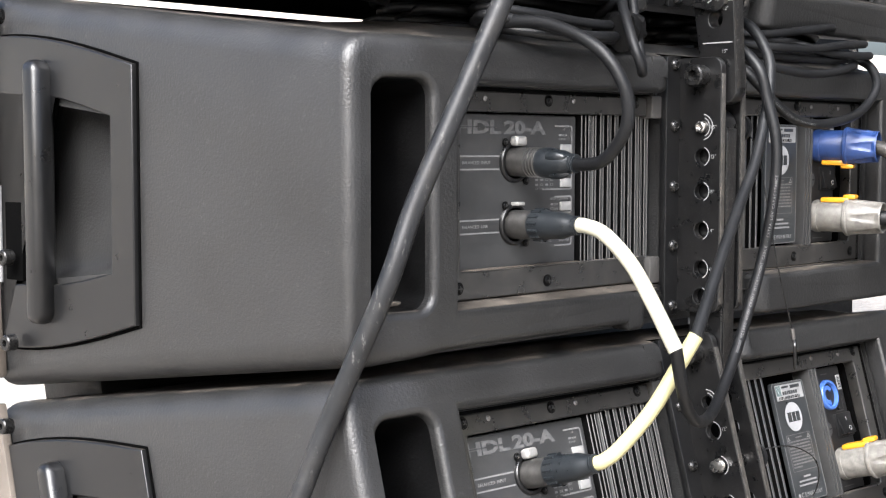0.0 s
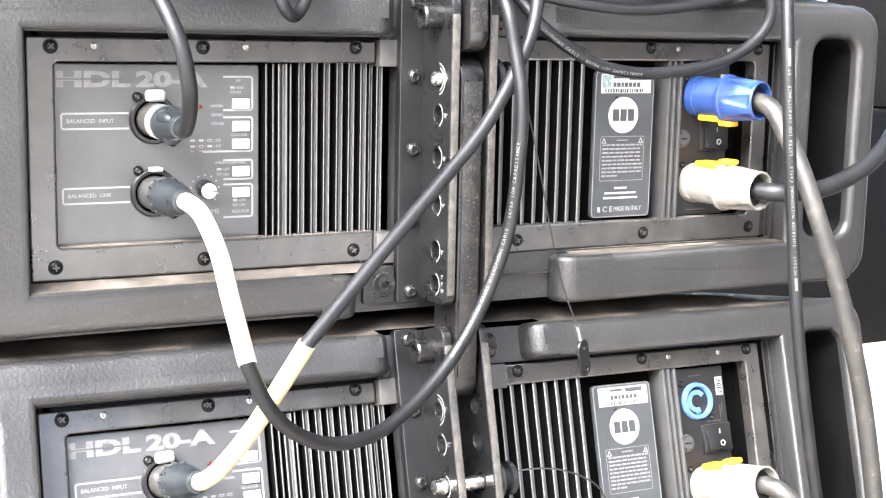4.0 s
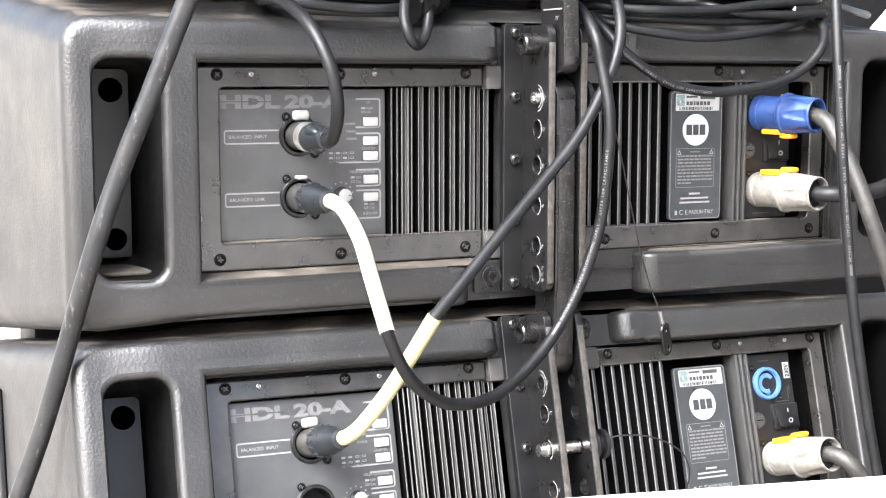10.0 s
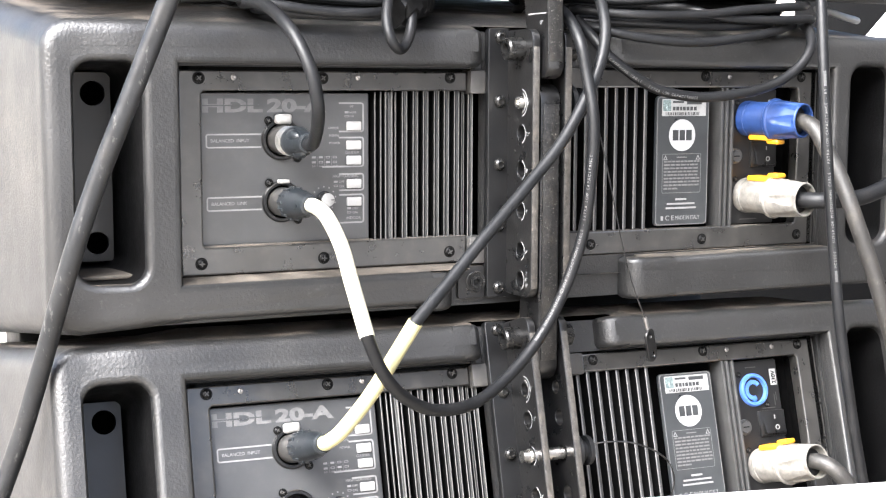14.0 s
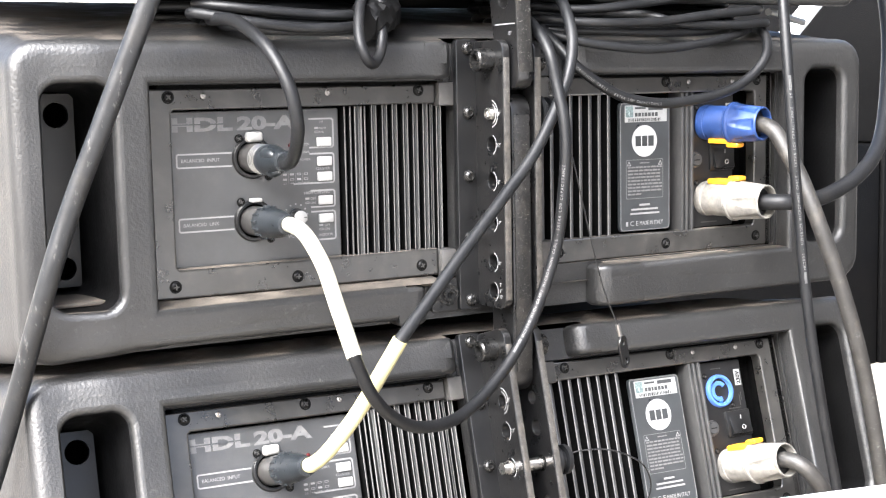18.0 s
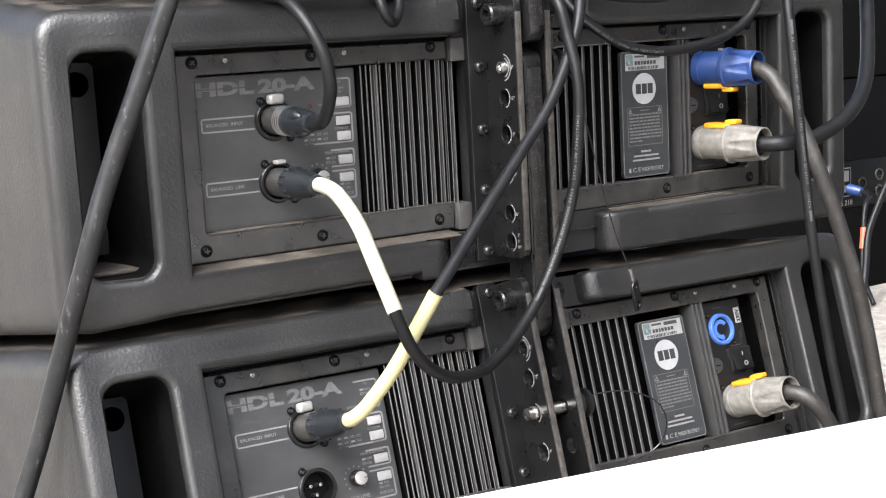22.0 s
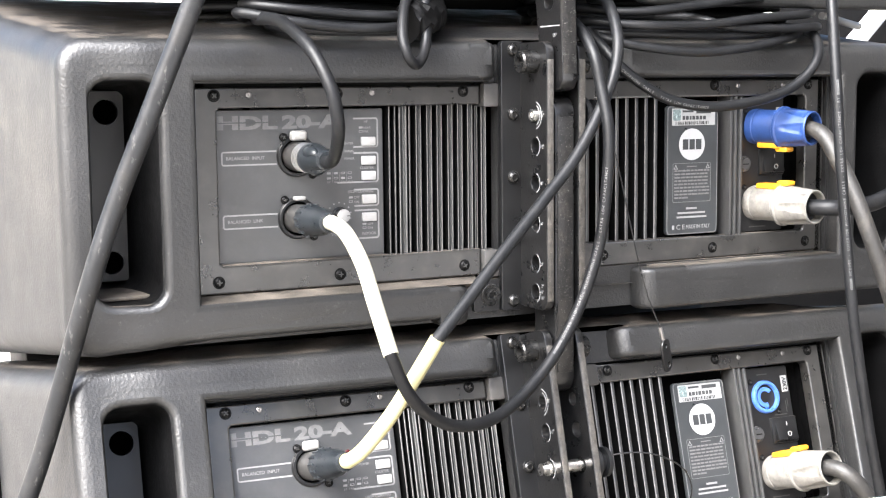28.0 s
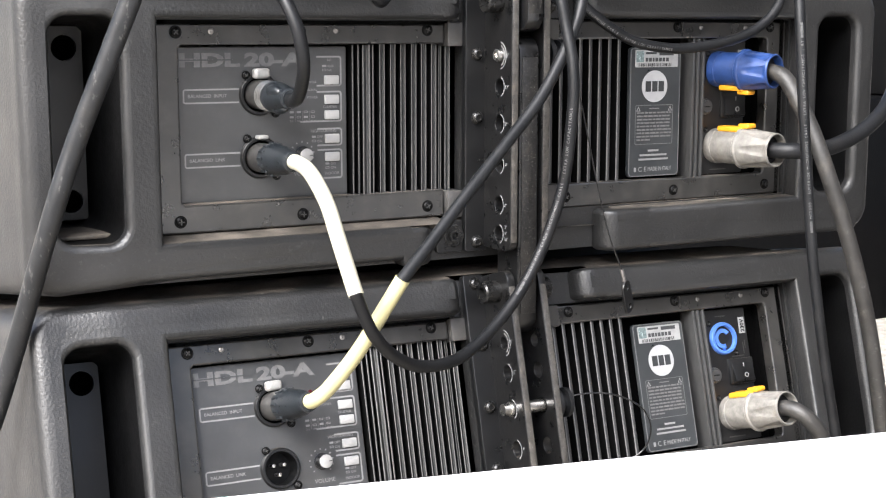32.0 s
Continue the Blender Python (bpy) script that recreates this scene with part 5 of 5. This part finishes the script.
coil("loose coil of black cable lying on the middle cabinet", [
    [(0.075, 0.04, 0.178), (0.057, 0.02, 0.176), (0.090, -0.012, 0.171), (0.140, -0.020, 0.176), (0.190, -0.018, 0.182), (0.250, 0.010, 0.186)],
    [(0.075, 0.02, 0.166), (0.059, 0.000, 0.165), (0.091, -0.026, 0.161), (0.144, -0.030, 0.162), (0.189, -0.030, 0.167), (0.240, -0.022, 0.171), (0.268, 0.002, 0.174)],
    [(0.100, 0.02, 0.170), (0.144, -0.010, 0.168), (0.167, -0.026, 0.161), (0.212, -0.028, 0.160), (0.250, -0.022, 0.162), (0.272, 0.000, 0.163)],
    [(0.062, 0.02, 0.160), (0.060, 0.000, 0.157), (0.102, -0.020, 0.1555), (0.162, -0.024, 0.1545), (0.214, -0.018, 0.157), (0.240, 0.01, 0.160)],
    [(0.060, 0.015, 0.158), (0.064, -0.008, 0.154), (0.083, -0.026, 0.147), (0.134, -0.032, 0.142), (0.182, -0.031, 0.146), (0.222, -0.023, 0.153), (0.258, 0.000, 0.160)]], 0.055, 0.265, 0.150, 9, 5)
tagged(part("cable_loop", tube(bmesh.new(), [(-0.075, 0.005, 0.176), (-0.086, -0.022, 0.182), (-0.098, -0.036, 0.172), (-0.1065, -0.050, 0.152), (-0.105, -0.055, 0.138), (-0.0965, -0.050, 0.133), (-0.0865, -0.041, 0.144), (-0.0820, -0.0330, 0.166), (-0.083, -0.027, 0.20), (-0.092, -0.020, 0.235)], 0.0034), RUBBER, None), "short loop of black cable hanging from the coil", "cable")
tagged(part("white_wire", tube(bmesh.new(), [(0.292, 0.018, 0.1730), (0.302, 0.023, 0.1726), (0.318, 0.031, 0.1712), (0.345, 0.046, 0.1690), (0.375, 0.066, 0.1680), (0.405, 0.10, 0.1700)], 0.0030, 12), WHITE, None), "white wire lying on the middle cabinet behind the coil", "wire")

# lanyards and locking pins
c = thing("locking_pin", "steel locking pin in the lowest cabinet's splay plates", "pin")
p0 = placed(lower, (-0.0065, -0.0285, 0.0532))
ax = (lower.matrix_basis.to_3x3() @ Vector((1, 0, 0)))
part("shaft", lathe(bmesh.new(), p0, ax, [(0, 0.0), (0.0006, 0.0042), (0.006, 0.0042), (0.0062, 0.0052), (0.008, 0.0052), (0.0082, 0.0044), (0.036, 0.0044), (0.036, 0)], 18), NICKEL, c)
part("head", lathe(bmesh.new(), p0 + ax * 0.036, ax, [(0, 0.0), (0, 0.0075), (0.004, 0.0075), (0.0045, 0.0120), (0.0075, 0.0125), (0.0085, 0.0115), (0.0088, 0.0072), (0.0135, 0.0070), (0.0140, 0.0105), (0.0170, 0.0105), (0.0178, 0.0095), (0.0178, 0)], 24), RUBBER, c, "black round pin head")
q = p0 + ax * 0.0475
part("lanyard", tube(bmesh.new(), [q, q + Vector((0.012, -0.006, 0.006)), q + Vector((0.035, -0.014, 0.005)), q + Vector((0.058, -0.018, -0.007)), q + Vector((0.068, -0.016, -0.026)), q + Vector((0.062, -0.010, -0.044)), q + Vector((0.030, -0.004, -0.054)), q + Vector((0.004, 0.0, -0.052))], 0.0006, 8), STEEL, c, "thin steel lanyard")
c = thing("locking_pin", "steel locking pin seated in the middle cabinet's splay plates", "pin")
part("shaft", lathe(bmesh.new(), (-0.0018, -0.0285, 0.0990), (1, 0, 0), [(0.002, 0.0), (0.002, 0.0018), (0.0004, 0.0020), (0.0, 0.0030), (0.0006, 0.0042), (0.0035, 0.0042), (0.0062, 0.0052), (0.0072, 0.0052), (0.0074, 0.0042), (0.036, 0.0042), (0.036, 0)], 18), NICKEL, c)
part("head", lathe(bmesh.new(), (0.0325, -0.0285, 0.0990), (1, 0, 0), [(0, 0.0), (0, 0.0075), (0.004, 0.0075), (0.0045, 0.0120), (0.0075, 0.0125), (0.0085, 0.0115), (0.0088, 0.0072), (0.0135, 0.0070), (0.0140, 0.0105), (0.0170, 0.0105), (0.0178, 0.0095), (0.0178, 0)], 24), RUBBER, c)
part("lanyard", tube(bmesh.new(), [(0.044, -0.030, 0.0990), (0.053, -0.036, 0.092), (0.059, -0.041, 0.070), (0.071, -0.046, 0.011), (0.079, -0.050, -0.025), (0.0915, -0.0505, -0.054)], 0.0005, 8), STEEL, c, "thin wire lanyard hanging down")
part("ferrule", lathe(bmesh.new(), (0.0905, -0.0505, -0.0520), (0.3, 0, -1), [(0, 0.0), (0, 0.0017), (0.009, 0.0017), (0.009, 0)], 10), DULL, c)
tab = flat_mesh("curve", Matrix.Translation((0.0965, -0.050, -0.0725)) @ Euler((0, radians(-20), radians(28))).to_matrix().to_4x4() @ rear(0), 0.0012, 0.0004, 1, [rounded(-0.0058, 0.0058, -0.0125, 0.0125, 0.005, 5), circle(0, -0.0075, 0.0024, 14)[::-1], circle(0, 0.0075, 0.0018, 14)[::-1]])
part("tab", tab, STEEL, c, "black metal tab with two holes")

# bar coming down from the upper cabinet
c = thing("splay_bar", "scraped black steel bar joining the upper cabinet to the middle one", "bar")
loop = [(-0.0515, 0.123), (-0.0470, 0.117), (-0.0400, 0.115), (-0.0240, 0.118), (-0.0120, 0.20), (-0.012, 0.26), (-0.044, 0.26)]
part("bar", flat_mesh("curve", side_on(0.0158), 0.0105, 0.0008, 1, [loop, circle(-0.0330, 0.1755, 0.0058, 18)]), STEEL, c)
bm = block(bmesh.new(), 0.0106, 0.0210, -0.0006, 0.0004, 0.0, 0.128, 0.0003)
bmesh.ops.transform(bm, matrix=Matrix.Translation((0, -0.0512, 0.1265)) @ Matrix.Rotation(radians(-3.2), 4, "X"), verts=bm.verts)
part("worn_edge", bm, EDGE, c, "paint-scraped steel edge")
for z in (0.1585, 0.1880):
    part("angle_line", block(bmesh.new(), 0.0094, 0.0098, -0.0475, -0.0225, z, z + 0.0009), PRINT, c, "", False)
for z, mark in ((0.1515, "15°"), (0.1815, "12°")):
    words(mark, 0, 0, 0.0026, 0, c, PRINT, m=Matrix.Translation((0.0095, -0.0395, z)) @ Matrix.Rotation(radians(-90), 4, "Z") @ rear(0))

c = thing("splay_bar", "worn black steel bar joining the lowest cabinet to the middle one", "bar")
part("bar", flat_mesh("curve", side_on(0.0170), 0.0132, 0.0010, 1, [rounded(-0.0425, -0.014, -0.094, 0.112, 0.013, 5)]), STEEL, c)
part("worn_edge", block(bmesh.new(), 0.0110, 0.0230, -0.0436, -0.0424, -0.078, 0.098, 0.0004), EDGE, c, "paint-scraped steel edge")

# ---- printing along the cables ----
def along(points, text, start, height, pitch, r, owner, twist=0.0, mat=None):
    """Lettering that follows a cable, bent round it, one mesh a word; a # stands for an unlettered mark."""
    p = smooth_path(points, 10)
    dist = [0.0]
    for a, b in zip(p, p[1:]):
        dist.append(dist[-1] + (b - a).length)
    s, word, start_s = start, [], start
    def at(q):
        k = max(i for i, v in enumerate(dist) if v <= max(q, 0))
        k = min(k, len(p) - 2)
        f = (q - dist[k]) / (dist[k + 1] - dist[k])
        return p[k].lerp(p[k + 1], f), (p[k + 1] - p[k]).normalized()
    for w in text.split(" "):
        bm = bmesh.new()
        for ch in w:
            c0, way = at(s + pitch / 2)
            n = (Vector((-0.5, -0.8, 0.12)) - c0)
            n = (n - way * n.dot(way)).normalized()
            n = Matrix.Rotation(twist, 3, way) @ n
            up = n.cross(way)
            if ch == "#":
                loops = block(bmesh.new(), -0.4, 0.4, 0.0, 0.69, 0, 0.0001)
                me = bpy.data.meshes.new("mark")
                loops.to_mesh(me)
                loops.free()
                w0 = 0.8
            else:
                if ch not in GLYPH:
                    GLYPH[ch] = flat_mesh("text", Matrix.Identity(4), 0.0, text=ch, heavy=0.0)
                me = GLYPH[ch]
                w0 = max((v.co.x for v in me.vertices), default=0.5)
            mid = 0.0 if ch == "#" else w0 / 2
            k = height / 0.69
            vs = []
            for v in me.vertices:
                x, y = (v.co.x - mid) * min(k, pitch / max(w0, 0.3)), v.co.y * k - height / 2
                vs.append(bm.verts.new(c0 + way * x + (n * math.cos(y / r) + up * math.sin(y / r)) * (r + 0.00025)))
            for f in me.polygons:
                try:
                    bm.faces.new([vs[i] for i in f.vertices])
                except ValueError:
                    pass
            s += pitch
        s += pitch * 0.8
        part("lettering", bm, mat or PRINT_DIM, owner, "", False)


GLYPH = {}
along(HANG[::-1], "#### MC2000 - SUPERIOR MICROPHONE CABLE - EXTRA LOW CAPACITANCE - BY #####", 0.640, 0.0017, 0.0020, 0.0038, hanging, 0.25)
along(ARC, "MICROPHONE CABLE - EXTRA LOW CAPACITANCE", 0.036, 0.0018, 0.0021, 0.0038, arc, 0.15)
along(LOOP, "##### MC2000 HIGH GRADE MICROPHONE CABLE - EXTRA LOW CAPACITANCE", 0.190, 0.0018, 0.0022, 0.0040, link, -0.2)

# ---- surroundings ----
floor_z = -0.64
bm = bmesh.new()
bmesh.ops.create_grid(bm, x_segments=1, y_segments=1, size=60, matrix=Matrix.Translation((0, 0, floor_z)))
tagged(part("ground", bm, GROUND, None, "", False), "pale gravelly asphalt ground", "ground", "", "structure")
base = thing("stack_base", "low dark plinth under the lowest loudspeaker", "plinth")
part("deck", block(bmesh.new(), -0.34, 0.40, -0.03, 0.36, -0.46, -0.40, 0.004), SUB, base)
for x in (-0.32, 0.34):
    for y in (-0.01, 0.30):
        part("leg", block(bmesh.new(), x, x + 0.04, y, y + 0.04, floor_z, -0.46, 0.003), SUB, base)

# subwoofers standing beyond the right-hand end
def subwoofer(x, y, z, first):
    s = thing("subwoofer", "large matt black subwoofer on the ground with its connection panel" if first else "large matt black subwoofer stacked on another", "subwoofer", "stack of subwoofers")
    s.location = (x, y, z)
    part("body", block(bmesh.new(), 0, 1.15, 0, 0.75, 0, 0.590, 0.006), SUB, s)
    for cx in (0.08, 1.07):
        part("foot_recess", lathe(bmesh.new(), (cx, 0.08, 0.590), (0, 0, 1), [(0, 0.0), (0, 0.025), (0.003, 0.025), (0.003, 0.0)], 16), SMOOTH, s)
    if first:
        p = part("connection_panel", block(bmesh.new(), 0.035, 0.275, -0.004, 0.002, 0.235, 0.365, 0.004), SCREW, s)
        for a, b, c0, d in ((0.055, 0.12, 0.345, 0.348), (0.055, 0.12, 0.268, 0.271), (0.055, 0.057, 0.268, 0.348), (0.118, 0.12, 0.268, 0.348), (0.062, 0.085, 0.328, 0.332), (0.062, 0.085, 0.30, 0.304), (0.092, 0.112, 0.31, 0.34), (0.088, 0.108, 0.28, 0.30)):
            bar(a, b, c0, d, -0.0042, p, PRINT_DIM)
        words("TCS 218", 0.050, 0.244, 0.014, -0.0042, p, PRINT, 0.075)
        for cx, cz, mat in ((0.165, 0.300, SMOOTH), (0.235, 0.318, FRAME), (0.235, 0.272, FRAME)):
            part("socket", lathe(bmesh.new(), (cx, -0.004, cz), (0, -1, 0), [(0, 0.017), (0.003, 0.0165), (0.003, 0.012), (-0.01, 0.0115), (-0.01, 0)], 22), mat, p)
    return s


subwoofer(2.295, 1.762, floor_z, True)
subwoofer(1.138, 1.770, floor_z, False)["label"] = "large matt black subwoofer on the ground beside the stack"
subwoofer(2.295, 1.762, floor_z + 0.593, False)
subwoofer(2.295, 1.762, floor_z + 1.186, False)
c = thing("speaker_cable", "grey speaker cable with a blue plug and red tape", "cable")
a = Vector((2.406, 1.760, floor_z + 0.289))
part("plug", lathe(bmesh.new(), a, (0.25, -1, -0.2), [(0, 0.0), (0, 0.0145), (0.030, 0.0150), (0.034, 0.0130), (0.040, 0.0125), (0.042, 0.0)], 22), BLUE, c, "blue speaker plug")
part("boot", tube(bmesh.new(), [a + Vector((0.0100, -0.0500, -0.0100)), a + Vector((-0.0013, -0.0750, -0.0200))], 0.0115), RUBBER, c)
path = [a + Vector((0.0060, -0.0700, -0.0150)), a + Vector((-0.0333, -0.0900, -0.0300)), a + Vector((-0.0540, -0.1000, -0.0700)), a + Vector((-0.0680, -0.1100, -0.1200)), a + Vector((-0.0780, -0.1150, -0.1600)), a + Vector((-0.0920, -0.1300, -0.2200)), a + Vector((-0.1120, -0.1800, -0.2840))]
part("cable", tube(bmesh.new(), path, 0.0065), SLATE, c)
part("tape", tube(bmesh.new(), [a + Vector((-0.0597, -0.1044, -0.0930)), a + Vector((-0.0680, -0.1100, -0.1200)), a + Vector((-0.0748, -0.1137, -0.1460))], 0.0092), RED_TAPE, c, "red tape round the cable")
tagged(part("black_cable", tube(bmesh.new(), [a + Vector((0.07, -0.14, 0.16)), a + Vector((-0.005, -0.15, 0.05)), a + Vector((-0.052, -0.15, -0.02)), a + Vector((-0.096, -0.15, -0.10)), a + Vector((-0.13, -0.17, -0.18)), a + Vector((-0.18, -0.2, -0.280))], 0.009), RUBBER, None), "black cable hanging in front of the subwoofer", "cable")

# a pale sunlit wall far behind
tagged(part("wall_far", block(bmesh.new(), -40, 40, 16, 16.4, floor_z, 2.4), WALL, None, "", False), "pale rendered wall far behind", "wall", "", "structure")

# Unseen wall, added to block light and darken reflections on the right.
tagged(part("shade_wall_right", block(bmesh.new(), 0.64, 0.84, -2.6, 0.06, floor_z, 4.2), SHADE_WALL, None, "", False), "unseen dark wall added to darken the right-hand side", "wall", "", "structure")
tagged(part("white_pole", lathe(bmesh.new(), (1.235, 1.20, 0.03), (0.727, 0.0, 0.687), [(0, 0.0), (0, 0.018), (1.6, 0.018), (1.6, 0)], 20), TABLE, None), "white slanting pole beyond the loudspeakers", "pole")

# white table close behind the stack, its top a little tilted
t = thing("white_table", "plain white tilted tabletop standing close behind the loudspeakers", "table")
A, B = Vector((-0.42, -0.352, -0.0540)), Vector((0.45, -0.339, -0.1165))
d = B - A
out = Vector((d.y, -d.x, 0)).normalized()
bm = bmesh.new()
top = [bm.verts.new(q) for q in (A, B, B + out * 0.22, A + out * 0.22)]
low = [bm.verts.new(v.co - Vector((0, 0, 0.018))) for v in top]
bm.faces.new(top), bm.faces.new(low[::-1])
for k in range(4):
    bm.faces.new((top[k], top[(k + 1) % 4], low[(k + 1) % 4], low[k]))
bmesh.ops.bevel(bm, geom=list(bm.edges), offset=0.0015, segments=2, profile=0.5, affect="EDGES")
part("tabletop", bm, TABLE, t)
for q in (A + d * 0.06 + out * 0.04, A + d * 0.94 + out * 0.04, A + d * 0.94 + out * 0.18, A + d * 0.06 + out * 0.18):
    part("leg", lathe(bmesh.new(), (q.x, q.y, floor_z), (0, 0, 1), [(0, 0.0), (0, 0.014), (q.z - floor_z - 0.016, 0.014), (q.z - floor_z - 0.016, 0)], 14), DULL, t)
